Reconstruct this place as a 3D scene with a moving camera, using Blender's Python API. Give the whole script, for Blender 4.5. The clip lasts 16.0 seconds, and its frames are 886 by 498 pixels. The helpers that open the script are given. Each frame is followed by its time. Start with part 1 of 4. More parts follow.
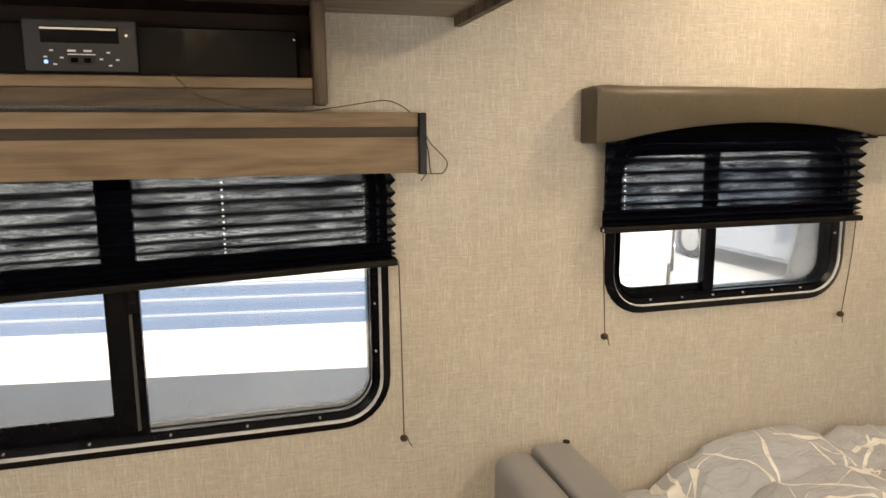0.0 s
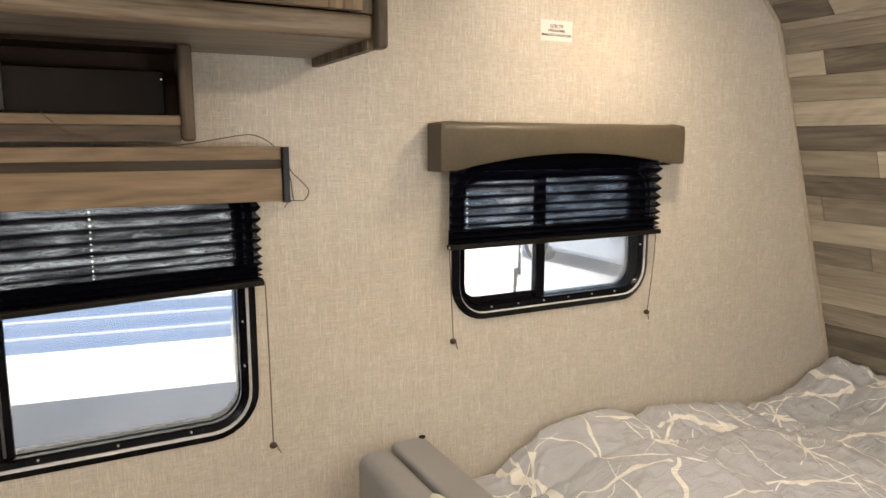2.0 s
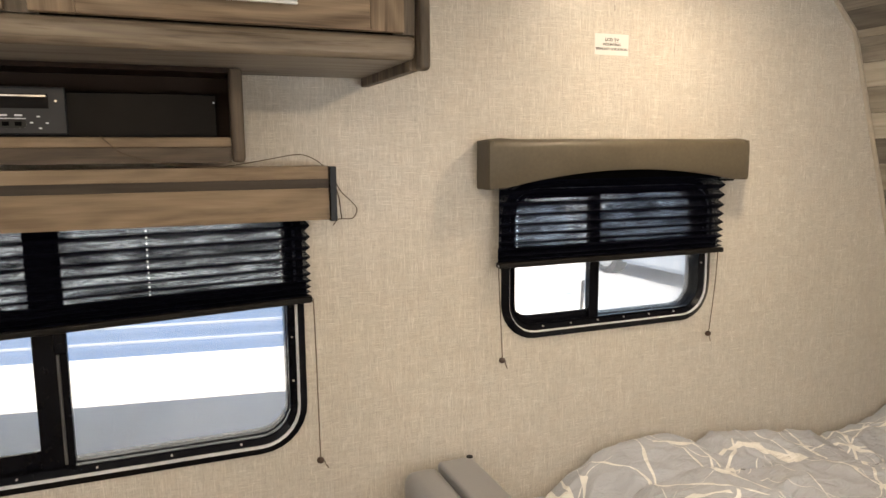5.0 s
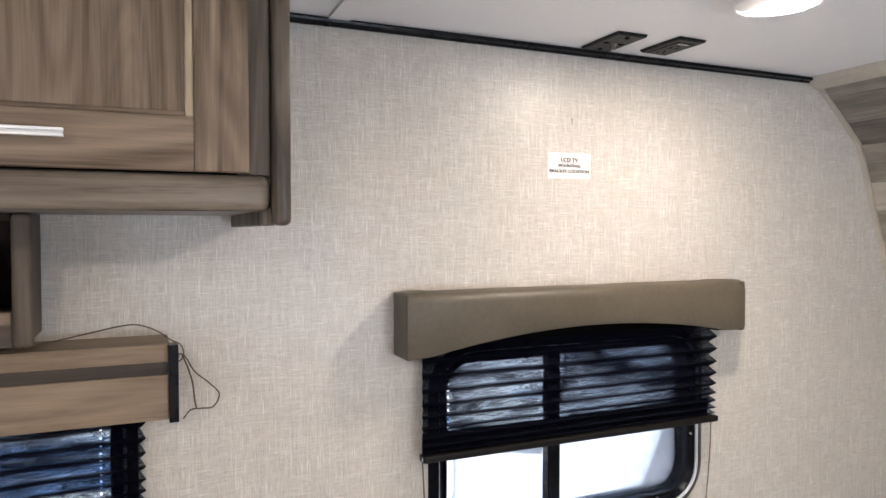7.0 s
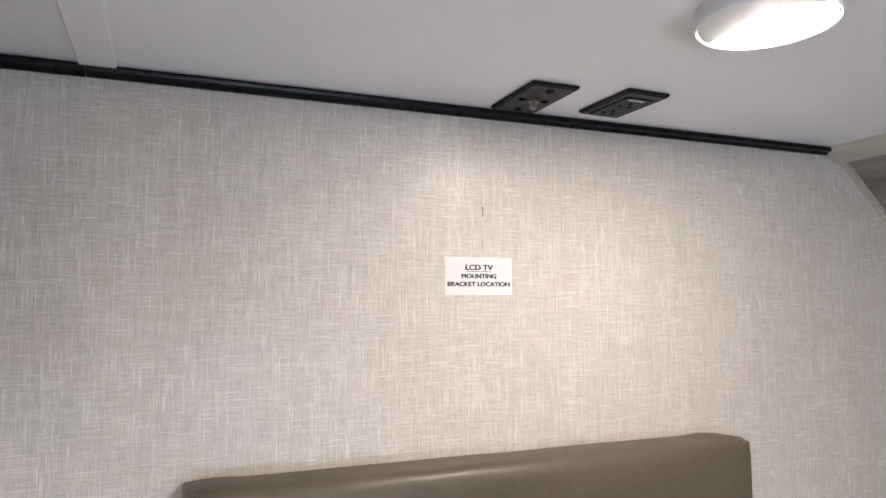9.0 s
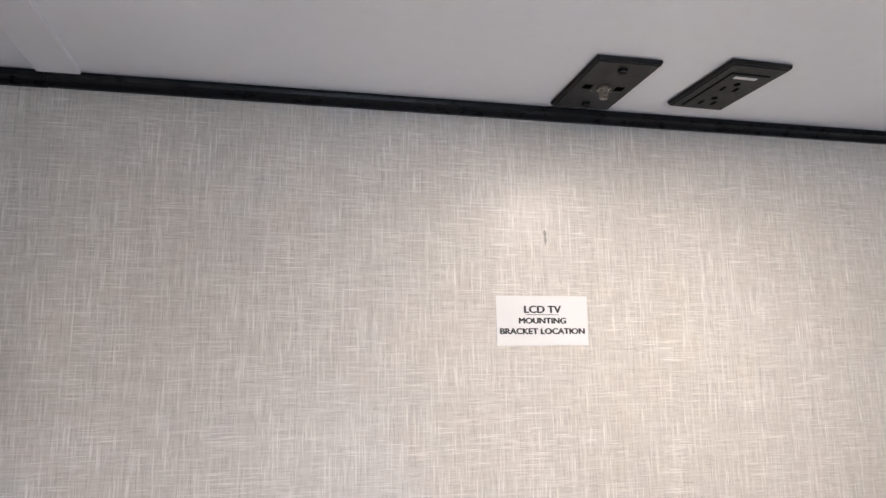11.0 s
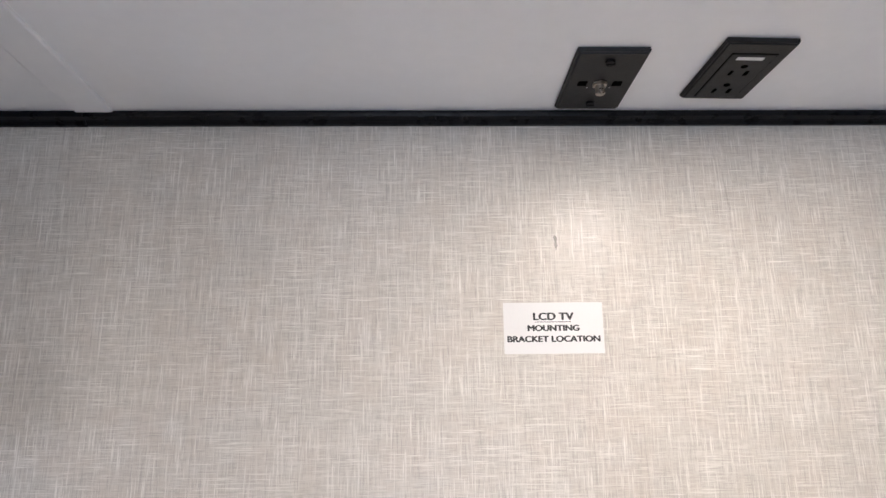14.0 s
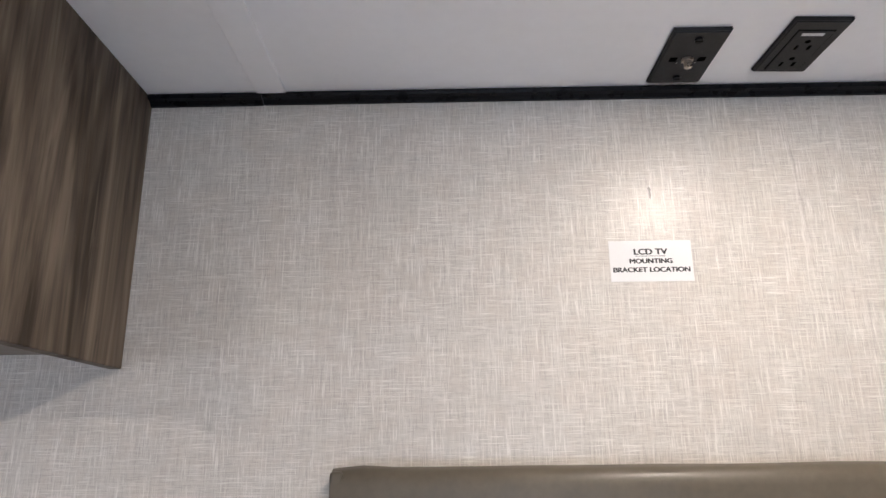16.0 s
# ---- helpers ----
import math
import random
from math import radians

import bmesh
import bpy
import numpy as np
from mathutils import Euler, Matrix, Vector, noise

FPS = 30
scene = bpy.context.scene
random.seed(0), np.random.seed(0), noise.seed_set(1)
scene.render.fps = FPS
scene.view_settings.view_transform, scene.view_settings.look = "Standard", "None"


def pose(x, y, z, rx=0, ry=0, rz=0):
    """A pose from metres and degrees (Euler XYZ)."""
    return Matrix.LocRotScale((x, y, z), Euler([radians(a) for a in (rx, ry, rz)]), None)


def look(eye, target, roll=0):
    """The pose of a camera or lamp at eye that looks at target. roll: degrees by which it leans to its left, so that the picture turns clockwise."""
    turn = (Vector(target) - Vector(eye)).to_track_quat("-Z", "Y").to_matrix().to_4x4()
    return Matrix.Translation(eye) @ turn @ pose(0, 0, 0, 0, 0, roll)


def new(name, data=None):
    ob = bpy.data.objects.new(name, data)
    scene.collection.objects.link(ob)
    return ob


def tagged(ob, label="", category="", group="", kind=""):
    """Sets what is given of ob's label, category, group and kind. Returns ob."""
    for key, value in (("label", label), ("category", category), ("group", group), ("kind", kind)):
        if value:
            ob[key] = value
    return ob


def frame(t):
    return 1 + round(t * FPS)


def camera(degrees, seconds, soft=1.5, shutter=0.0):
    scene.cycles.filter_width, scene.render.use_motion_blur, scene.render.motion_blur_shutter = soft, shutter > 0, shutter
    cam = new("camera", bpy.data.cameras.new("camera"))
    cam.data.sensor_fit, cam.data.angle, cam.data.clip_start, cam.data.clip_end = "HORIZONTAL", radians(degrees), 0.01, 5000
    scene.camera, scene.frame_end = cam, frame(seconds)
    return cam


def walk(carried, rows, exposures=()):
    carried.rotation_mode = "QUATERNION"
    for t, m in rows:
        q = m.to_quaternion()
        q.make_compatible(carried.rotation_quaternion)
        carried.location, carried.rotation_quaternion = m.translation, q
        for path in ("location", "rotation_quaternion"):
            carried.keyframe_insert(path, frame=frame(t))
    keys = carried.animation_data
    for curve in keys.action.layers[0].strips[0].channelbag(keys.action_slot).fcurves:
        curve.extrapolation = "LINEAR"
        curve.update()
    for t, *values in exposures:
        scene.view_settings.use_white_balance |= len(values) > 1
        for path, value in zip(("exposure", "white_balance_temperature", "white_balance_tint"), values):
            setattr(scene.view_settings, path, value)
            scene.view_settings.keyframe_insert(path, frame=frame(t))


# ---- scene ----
cam = camera(65.4, 16.0)
PATH = [
    (0, (0.057, 0.011, 1.432), (0.591, 1.911, 1.107), -0.5),
    (0.5, (0.08, -0.028, 1.456), (0.756, 1.826, 1.128), -0.3),
    (1, (0.071, -0.049, 1.474), (0.882, 1.748, 1.14), -0.0),
    (1.5, (0.04, -0.078, 1.474), (0.932, 1.682, 1.152), 0.1),
    (2, (-0.002, -0.133, 1.484), (0.918, 1.616, 1.176), 0.0),
    (2.5, (-0.026, -0.186, 1.489), (0.864, 1.588, 1.239), -0.0),
    (3, (-0.053, -0.184, 1.43), (0.75, 1.64, 1.27), -0.2),
    (5.5, (0.073, -0.105, 1.547), (0.808, 1.732, 1.252), -0.3),
    (6, (0.108, -0.027, 1.6), (0.88, 1.805, 1.382), -0.2),
    (6.5, (0.238, 0.076, 1.637), (1.034, 1.907, 1.514), -0.3),
    (7, (0.332, 0.195, 1.637), (1.13, 2.028, 1.584), -0.1),
    (7.5, (0.404, 0.338, 1.646), (1.191, 2.176, 1.632), -0.2),
    (8, (0.542, 0.441, 1.665), (1.336, 2.277, 1.677), -0.3),
    (8.5, (0.705, 0.479, 1.706), (1.498, 2.313, 1.772), -0.3),
    (9, (0.72, 0.507, 1.726), (1.465, 2.356, 1.891), -0.3),
    (9.5, (0.75, 0.538, 1.729), (1.435, 2.399, 1.988), -0.3),
    (10, (0.774, 0.59, 1.727), (1.421, 2.459, 2.025), -0.5),
    (12.5, (0.997, 0.734, 1.71), (1.082, 2.69, 2.119), -0.7),
    (13, (1.01, 0.734, 1.712), (1.079, 2.684, 2.149), -0.7),
    (13.5, (0.993, 0.708, 1.712), (1.047, 2.653, 2.174), -0.7),
    (14, (0.992, 0.674, 1.676), (1.041, 2.614, 2.162), -0.7),
    (14.5, (0.991, 0.612, 1.655), (1.029, 2.548, 2.157), -0.6),
    (15, (0.96, 0.567, 1.625), (0.976, 2.499, 2.141), -0.5),
    (15.5, (0.93, 0.561, 1.589), (0.92, 2.488, 2.122), -0.6),
    (16, (0.874, 0.546, 1.549), (0.853, 2.468, 2.103), -0.7),
]
# ---------------------------------------------------------------- light
EXPOSURES = [(0.0, 1.43, 8900, 14), (1.5, 1.49, 8100, 14), (3.0, 1.53, 8100, 14), (5.5, 1.53, 8050, 14), (6.2, 1.65, 7200, 14), (7.2, 1.70, 6250, 16), (8.0, 1.68, 6200, 17), (9.0, 1.43, 6150, 17), (12.5, 1.34, 6100, 17), (16.0, 1.40, 6100, 17)]
walk(cam, [(t, look(eye, target, roll)) for t, eye, target, roll in PATH], EXPOSURES)

SUN_ELEVATION, SUN_BEARING = 42.0, -25.0
world = bpy.data.worlds.new("sky")
scene.world = world
world.use_nodes = True
wn = world.node_tree
sky = wn.nodes.new("ShaderNodeTexSky")
sky.sky_type = "NISHITA"
sky.sun_disc = False
sky.sun_elevation = radians(SUN_ELEVATION)
sky.sun_rotation = radians(180 + SUN_BEARING)
wn.links.new(sky.outputs[0], wn.nodes["Background"].inputs[0])
wn.nodes["Background"].inputs[1].default_value = 0.15
sun_data = bpy.data.lights.new("sun", "SUN")
sun_data.energy, sun_data.angle, sun_data.color = 3.0, radians(0.5), (1.0, 0.98, 0.95)
sun = new("sun", sun_data)
sun.matrix_world = pose(0, -4, 8, 90 - SUN_ELEVATION, 0, SUN_BEARING)

# daylight from the window behind the camera
day_data = bpy.data.lights.new("window_daylight", "AREA")
day_data.shape, day_data.size, day_data.size_y = "RECTANGLE", 1.30, 0.62
day_data.energy, day_data.color = 15.0, (0.78, 0.89, 1.0)
day = new("window_daylight", day_data)
day.matrix_world = pose(-1.65, -1.045, 1.25, 175, 0, 0)
# and added fill from an unseen window assumed opposite its twin, brightening the ceiling
bed_day_data = bpy.data.lights.new("assumed_bed_daylight", "AREA")
bed_day_data.shape, bed_day_data.size, bed_day_data.size_y = "RECTANGLE", 0.60, 0.36
bed_day_data.energy, bed_day_data.color = 6.6, (0.72, 0.86, 1.0)
bed_day = new("assumed_bed_daylight", bed_day_data)
bed_day.matrix_world = pose(1.14, -1.045, 1.23, 158, 0, 0)

LAMP_STRENGTH, LAMP_COLOUR = 132.0, (1.0, 0.88, 0.71)


# ---------------------------------------------------------------- materials
class Nodes:
    """A small wrapper that makes a node material with one principled surface."""

    def __init__(self, name, rough=0.5, metal=0.0, spec=0.5):
        self.mat = bpy.data.materials.new(name)
        self.mat.use_nodes = True
        self.tree = self.mat.node_tree
        self.bsdf = self.tree.nodes["Principled BSDF"]
        self.bsdf.inputs["Roughness"].default_value = rough
        self.bsdf.inputs["Metallic"].default_value = metal
        self.bsdf.inputs["Specular IOR Level"].default_value = spec
        self.coord = self.add("ShaderNodeTexCoord").outputs["Object"]

    def add(self, kind, **values):
        n = self.tree.nodes.new(kind)
        for k, v in values.items():
            n.inputs[k].default_value = v
        return n

    def link(self, a, b):
        self.tree.links.new(a, b)

    def scaled(self, scale, offset=None, turn=(0, 0, 0), source=None):
        m = self.add("ShaderNodeMapping")
        m.inputs["Scale"].default_value = scale
        m.inputs["Rotation"].default_value = turn
        self.link(source or self.coord, m.inputs["Vector"])
        if offset is not None:
            self.link(offset, m.inputs["Location"])
        return m.outputs["Vector"]

    def noise(self, vector, scale=1.0, detail=3.0, rough=0.55, distortion=0.0):
        n = self.add("ShaderNodeTexNoise", Scale=scale, Detail=detail, Roughness=rough, Distortion=distortion)
        self.link(vector, n.inputs["Vector"])
        return n.outputs["Fac"]

    def ramp(self, fac, stops):
        r = self.add("ShaderNodeValToRGB")
        els = r.color_ramp.elements
        while len(els) < len(stops):
            els.new(0.5)
        for e, (p, c) in zip(els, stops):
            e.position = p
            e.color = (*c, 1) if isinstance(c, tuple) else (c, c, c, 1)
        self.link(fac, r.inputs["Fac"])
        return r.outputs["Color"]

    def mix(self, fac, a, b, blend="MIX"):
        n = self.tree.nodes.new("ShaderNodeMix")
        n.data_type, n.blend_type = "RGBA", blend
        for sock, v in ((n.inputs[0], fac), (n.inputs[6], a), (n.inputs[7], b)):
            if isinstance(v, bpy.types.NodeSocket):
                self.link(v, sock)
            elif isinstance(v, tuple):
                sock.default_value = (*v, 1)
            else:
                sock.default_value = v
        return n.outputs[2]

    def maths(self, op, a, b=0.0):
        n = self.tree.nodes.new("ShaderNodeMath")
        n.operation = op
        for sock, v in ((n.inputs[0], a), (n.inputs[1], b)):
            if isinstance(v, bpy.types.NodeSocket):
                self.link(v, sock)
            else:
                sock.default_value = v
        return n.outputs[0]

    def colour(self, socket):
        self.link(socket, self.bsdf.inputs["Base Color"])

    def rough(self, socket):
        self.link(socket, self.bsdf.inputs["Roughness"])

    def bump(self, height, strength=0.3, distance=0.002):
        b = self.add("ShaderNodeBump", Strength=strength, Distance=distance)
        self.link(height, b.inputs["Height"])
        self.link(b.outputs[0], self.bsdf.inputs["Normal"])


def plain(name, colour, rough=0.5, metal=0.0, vary=0.12, scale=30.0, bump=0.08, spec=0.5):
    """Paint, plastic or metal: one colour with slight mottling at two scales and fine relief."""
    n = Nodes(name, rough, metal, spec)
    a = n.noise(n.coord, scale, 4)
    b = n.noise(n.coord, scale * 12, 2)
    low = tuple(c * (1 - vary) for c in colour)
    high = tuple(min(1, c * (1 + vary)) for c in colour)
    n.colour(n.ramp(n.mix(0.35, a, b), [(0.3, low), (0.7, high)]))
    n.rough(n.ramp(a, [(0.3, max(0.02, rough - 0.06)), (0.7, min(1, rough + 0.06))]))
    n.bump(b, bump, 0.001)
    return n.mat


def linen_wall():
    """Vinyl wall covering printed with a fine linen weave."""
    n = Nodes("linen_wallpaper", 0.33, spec=0.22)
    warp = n.noise(n.scaled((1080, 1080, 36)), 1, 2, 0.55)
    weft = n.noise(n.scaled((32, 32, 1120)), 1, 2, 0.55)
    warp2 = n.noise(n.scaled((1500, 1500, 90)), 1, 1, 0.5)
    weft2 = n.noise(n.scaled((84, 84, 1550)), 1, 1, 0.5)
    long_v = n.noise(n.scaled((420, 420, 14)), 1, 2, 0.5)
    long_h = n.noise(n.scaled((13, 13, 440)), 1, 2, 0.5)
    shade_v = n.noise(n.scaled((880, 880, 40)), 1, 2, 0.6)
    shade_h = n.noise(n.scaled((38, 38, 900)), 1, 2, 0.6)
    patch = n.noise(n.coord, 24, 3, 0.6)
    patch2 = n.noise(n.scaled((18, 18, 30), turn=(0, 0, 0.3)), 1, 3)
    tint = n.noise(n.coord, 31, 2, 0.6)
    v = n.ramp(n.mix(0.18, warp, long_v), [(0.53, 0.0), (0.65, 1.0)])
    h = n.ramp(n.mix(0.18, weft, long_h), [(0.53, 0.0), (0.65, 1.0)])
    fine = n.mix(0.5, warp2, weft2)
    v = n.mix(1.0, v, n.ramp(patch, [(0.36, 0.35), (0.60, 1.0)]), "MULTIPLY")
    h = n.mix(1.0, h, n.ramp(patch2, [(0.36, 0.35), (0.60, 1.0)]), "MULTIPLY")
    threads = n.mix(1.0, v, h, "LIGHTEN")
    base = n.ramp(n.mix(0.4, fine, n.mix(0.5, long_v, long_h)), [(0.36, (0.43, 0.402, 0.360)), (0.64, (0.61, 0.577, 0.528))])
    base = n.mix(n.ramp(tint, [(0.42, 0.0), (0.62, 0.22)]), base, (0.56, 0.475, 0.405))
    gaps = n.mix(1.0, n.ramp(shade_v, [(0.56, 0.0), (0.68, 1.0)]), n.ramp(shade_h, [(0.56, 0.0), (0.68, 1.0)]), "LIGHTEN")
    base = n.mix(n.maths("MULTIPLY", gaps, 0.62), base, (0.345, 0.322, 0.29))
    light = n.mix(n.maths("MULTIPLY", threads, 0.86), base, (0.76, 0.728, 0.675))
    stain = n.ramp(n.noise(n.coord, 2.2, 3), [(0.3, 0.94), (0.7, 1.0)])
    n.colour(n.mix(1.0, light, stain, "MULTIPLY"))
    n.rough(n.ramp(threads, [(0.0, 0.29), (1.0, 0.38)]))
    n.bump(n.mix(0.4, threads, fine), 0.16, 0.0005)
    return n.mat


def wood(name, dark, mid, light, axis, size=1.0, rough=0.48, soft=0.15, worn=0.5):
    """Printed wood-grain laminate, with its grain along one axis (0, 1 or 2)."""
    n = Nodes(name, rough, spec=0.22)
    rnd = n.tree.nodes.new("ShaderNodeObjectInfo").outputs["Random"]
    shift = n.tree.nodes.new("ShaderNodeCombineXYZ")
    for i, k in enumerate((37.0, 91.0, 53.0)):
        n.link(n.maths("MULTIPLY", rnd, k), shift.inputs[i])
    s = [17 * size] * 3
    s[axis] = 1.5 * size
    f = [170 * size] * 3
    f[axis] = 6.0 * size
    g = [6.0 * size] * 3
    g[axis] = 0.9 * size
    broad = n.noise(n.scaled(s, shift.outputs[0]), 1, 5, 0.62, 1.6)
    fine = n.noise(n.scaled(f, shift.outputs[0]), 1, 3, 0.65, 0.2)
    growth = n.noise(n.scaled(g, shift.outputs[0]), 1, 1.5, 0.5, 0.6)
    rings = n.maths("MULTIPLY_ADD", n.maths("SINE", n.maths("MULTIPLY", growth, 85.0)), 0.5)
    n.tree.nodes[-1].inputs[2].default_value = 0.5
    k = [7 * size] * 3
    k[axis] = 2.6 * size
    knots = n.noise(n.scaled(k, shift.outputs[0]), 1, 2, 0.5, 1.6)
    tone = n.mix(0.07, n.mix(0.26, broad, fine), rings)
    col = n.ramp(tone, [(0.50 - soft, dark), (0.50, mid), (0.50 + soft, light)])
    col = n.mix(n.ramp(knots, [(0.62, 0.0), (0.74, 0.35)]), col, dark)
    q = [75 * size] * 3
    q[axis] = 3.2 * size
    cracks = n.noise(n.scaled(q, shift.outputs[0]), 1, 4, 0.7, 0.7)
    col = n.mix(n.maths("MULTIPLY", n.ramp(cracks, [(0.60, 0.0), (0.72, 1.0)]), worn), col, tuple(c * 0.55 for c in dark))
    col = n.mix(n.maths("MULTIPLY", n.ramp(cracks, [(0.28, 1.0), (0.40, 0.0)]), worn * 0.6), col, tuple(min(0.9, c * 1.2) for c in light))
    n.colour(col)
    n.rough(n.ramp(fine, [(0.3, rough - 0.08), (0.7, rough + 0.1)]))
    n.bump(fine, 0.15, 0.0006)
    return n.mat


def blind_fabric(name):
    """Thin black pleated cloth through which bright daylight glimmers in streaks."""
    n = Nodes(name, 0.9, spec=0.03)
    n.bsdf.inputs["Base Color"].default_value = (0.003, 0.0035, 0.0075, 1)
    uv = n.add("ShaderNodeTexCoord").outputs["UV"]
    sep = n.tree.nodes.new("ShaderNodeSeparateXYZ")
    n.link(uv, sep.inputs[0])
    streak = n.mix(0.62, n.noise(n.scaled((70, 70, 620)), 1, 3, 0.65), n.noise(n.scaled((850, 850, 1500)), 1, 1, 0.5))
    cloud = n.noise(n.scaled((9, 9, 40)), 1, 3, 0.6, 0.3)
    # bright and dark sides of each pleat, painted into the cloth's openness
    band = n.ramp(sep.outputs["Y"], [(0.03, 0.08), (0.14, 1.0), (0.58, 0.8), (0.72, 0.06)])
    open_ = n.mix(1.0, n.ramp(streak, [(0.47, 0.001), (0.58, 0.62)]), band, "MULTIPLY")
    open_ = n.mix(1.0, open_, n.ramp(cloud, [(0.38, 0.12), (0.62, 1.0)]), "MULTIPLY")
    clear = n.tree.nodes.new("ShaderNodeBsdfTransparent")
    clear.inputs[0].default_value = (0.80, 0.90, 1.0, 1)
    both = n.tree.nodes.new("ShaderNodeMixShader")
    n.link(open_, both.inputs[0])
    n.link(n.bsdf.outputs[0], both.inputs[1])
    n.link(clear.outputs[0], both.inputs[2])
    n.link(both.outputs[0], n.tree.nodes["Material Output"].inputs[0])
    return n.mat


def comforter_cloth():
    """Grey polyester with a printed pattern of white branching strokes."""
    n = Nodes("comforter_cloth", 0.34, spec=0.7)
    n.bsdf.inputs["Sheen Weight"].default_value = 0.2
    warpn = n.add("ShaderNodeTexNoise", Scale=3.2, Detail=2.0)
    n.link(n.coord, warpn.inputs["Vector"])
    push = n.tree.nodes.new("ShaderNodeVectorMath")
    push.operation = "MULTIPLY_ADD"
    n.link(warpn.outputs["Color"], push.inputs[0])
    push.inputs[1].default_value = (0.20, 0.20, 0.0)
    n.link(n.coord, push.inputs[2])

    sep = n.tree.nodes.new("ShaderNodeSeparateXYZ")
    n.link(push.outputs[0], sep.inputs[0])

    def strokes(angle, gap, shift, thick, keep):
        """Long wavering brush strokes across one direction, thick and thin, broken off here and there."""
        u = n.maths("ADD", n.maths("MULTIPLY", sep.outputs["X"], math.cos(angle)), n.maths("MULTIPLY", sep.outputs["Y"], math.sin(angle)))
        d = n.maths("ABSOLUTE", n.maths("SUBTRACT", n.maths("FRACT", n.maths("ADD", n.maths("DIVIDE", u, gap), shift)), 0.5))
        m = n.scaled((1, 1, 1), turn=(0, 0, angle + 0.4))
        width = n.maths("MULTIPLY", n.ramp(n.noise(m, 4.5, 2), [(0.36, 0.10), (0.52, 0.35), (0.64, 1.0)]), thick / gap)
        line = n.maths("LESS_THAN", d, width)
        gate = n.maths("GREATER_THAN", n.noise(n.scaled((1, 1, 1), turn=(0, 0, angle)), 2.6 + shift, 1), keep)
        return n.maths("MULTIPLY", line, gate)

    line = strokes(0.25, 0.31, 0.1, 0.0150, 0.36)
    for args in ((1.15, 0.30, 0.35, 0.0140, 0.40), (-0.70, 0.36, 0.6, 0.0150, 0.38), (1.80, 0.23, 0.8, 0.0045, 0.42), (0.62, 0.17, 0.2, 0.0042, 0.45), (-0.2, 0.19, 0.45, 0.0042, 0.44)):
        line = n.maths("MAXIMUM", line, strokes(*args))
    weave = n.noise(n.coord, 700, 1)
    cloth = n.ramp(n.mix(0.3, n.noise(n.coord, 6, 3), weave), [(0.3, (0.41, 0.44, 0.505)), (0.7, (0.51, 0.55, 0.62))])
    n.colour(n.mix(line, cloth, (0.92, 0.92, 0.91)))
    crease = n.noise(n.scaled((9, 22, 9), turn=(0, 0, 0.5)), 1, 4, 0.55, 1.2)
    n.bump(n.mix(0.08, crease, weave), 1.0, 0.020)
    return n.mat


def glass(name):
    n = Nodes(name, 0.02)
    t = n.tree
    clear = t.nodes.new("ShaderNodeBsdfTransparent")
    clear.inputs[0].default_value = (0.93, 0.95, 0.95, 1)
    gloss = t.nodes.new("ShaderNodeBsdfGlossy")
    gloss.inputs["Roughness"].default_value = 0.02
    fres = t.nodes.new("ShaderNodeFresnel")
    fres.inputs[0].default_value = 1.45
    m = t.nodes.new("ShaderNodeMixShader")
    n.link(fres.outputs[0], m.inputs[0])
    n.link(clear.outputs[0], m.inputs[1])
    n.link(gloss.outputs[0], m.inputs[2])
    # dust on the pane, thickened into a glare veil that lightens the view
    dust_veil = t.nodes.new("ShaderNodeBsdfTranslucent")
    dust_veil.inputs[0].default_value = (0.85, 0.87, 0.9, 1)
    hazy = t.nodes.new("ShaderNodeMixShader")
    n.link(n.ramp(n.mix(0.4, n.noise(n.coord, 7, 4), n.noise(n.coord, 60, 3)), [(0.35, 0.07), (0.7, 0.15)]), hazy.inputs[0])
    n.link(m.outputs[0], hazy.inputs[1])
    n.link(dust_veil.outputs[0], hazy.inputs[2])
    n.link(hazy.outputs[0], t.nodes["Material Output"].inputs[0])
    return n.mat


def glow(name, colour, strength):
    n = Nodes(name, 0.4)
    n.bsdf.inputs["Base Color"].default_value = (0.9, 0.9, 0.9, 1)
    n.bsdf.inputs["Emission Color"].default_value = (*colour, 1)
    n.bsdf.inputs["Emission Strength"].default_value = strength
    return n.mat


def gravel():
    n = Nodes("gravel", 0.95)
    n.colour(n.ramp(n.mix(0.4, n.noise(n.coord, 1.2, 5), n.noise(n.coord, 60, 3)), [(0.3, (0.46, 0.485, 0.52)), (0.7, (0.58, 0.61, 0.65))]))
    n.bump(n.noise(n.coord, 45, 3), 0.6, 0.02)
    return n.mat


LINEN = linen_wall()
CEILING = plain("ceiling_panel", (0.90, 0.90, 0.915), 0.34, vary=0.03, scale=5, bump=0.02)
BLACK_TRIM = plain("black_trim", (0.006, 0.006, 0.0075), 0.30, scale=60, spec=0.14, bump=0.0)
BLACK_FRAME = plain("black_window_frame", (0.0035, 0.004, 0.0065), 0.20, scale=50, spec=0.16, bump=0.0)
BLACK_GLOSS = plain("black_gloss_panel", (0.005, 0.005, 0.006), 0.12, bump=0.0, spec=0.12)
BLACK_PLATE = plain("black_wall_plate", (0.017, 0.0165, 0.0165), 0.40, scale=80, bump=0.15, spec=0.2)
BLACK_HOLE = plain("dark_socket", (0.0025, 0.0025, 0.0025), 0.9, spec=0.0)
GREY_RADIO = plain("charcoal_plastic", (0.020, 0.022, 0.027), 0.42, scale=80, spec=0.3)
SILVER = plain("brushed_aluminium", (0.66, 0.66, 0.67), 0.30, 0.7, vary=0.02, scale=60, bump=0.0)
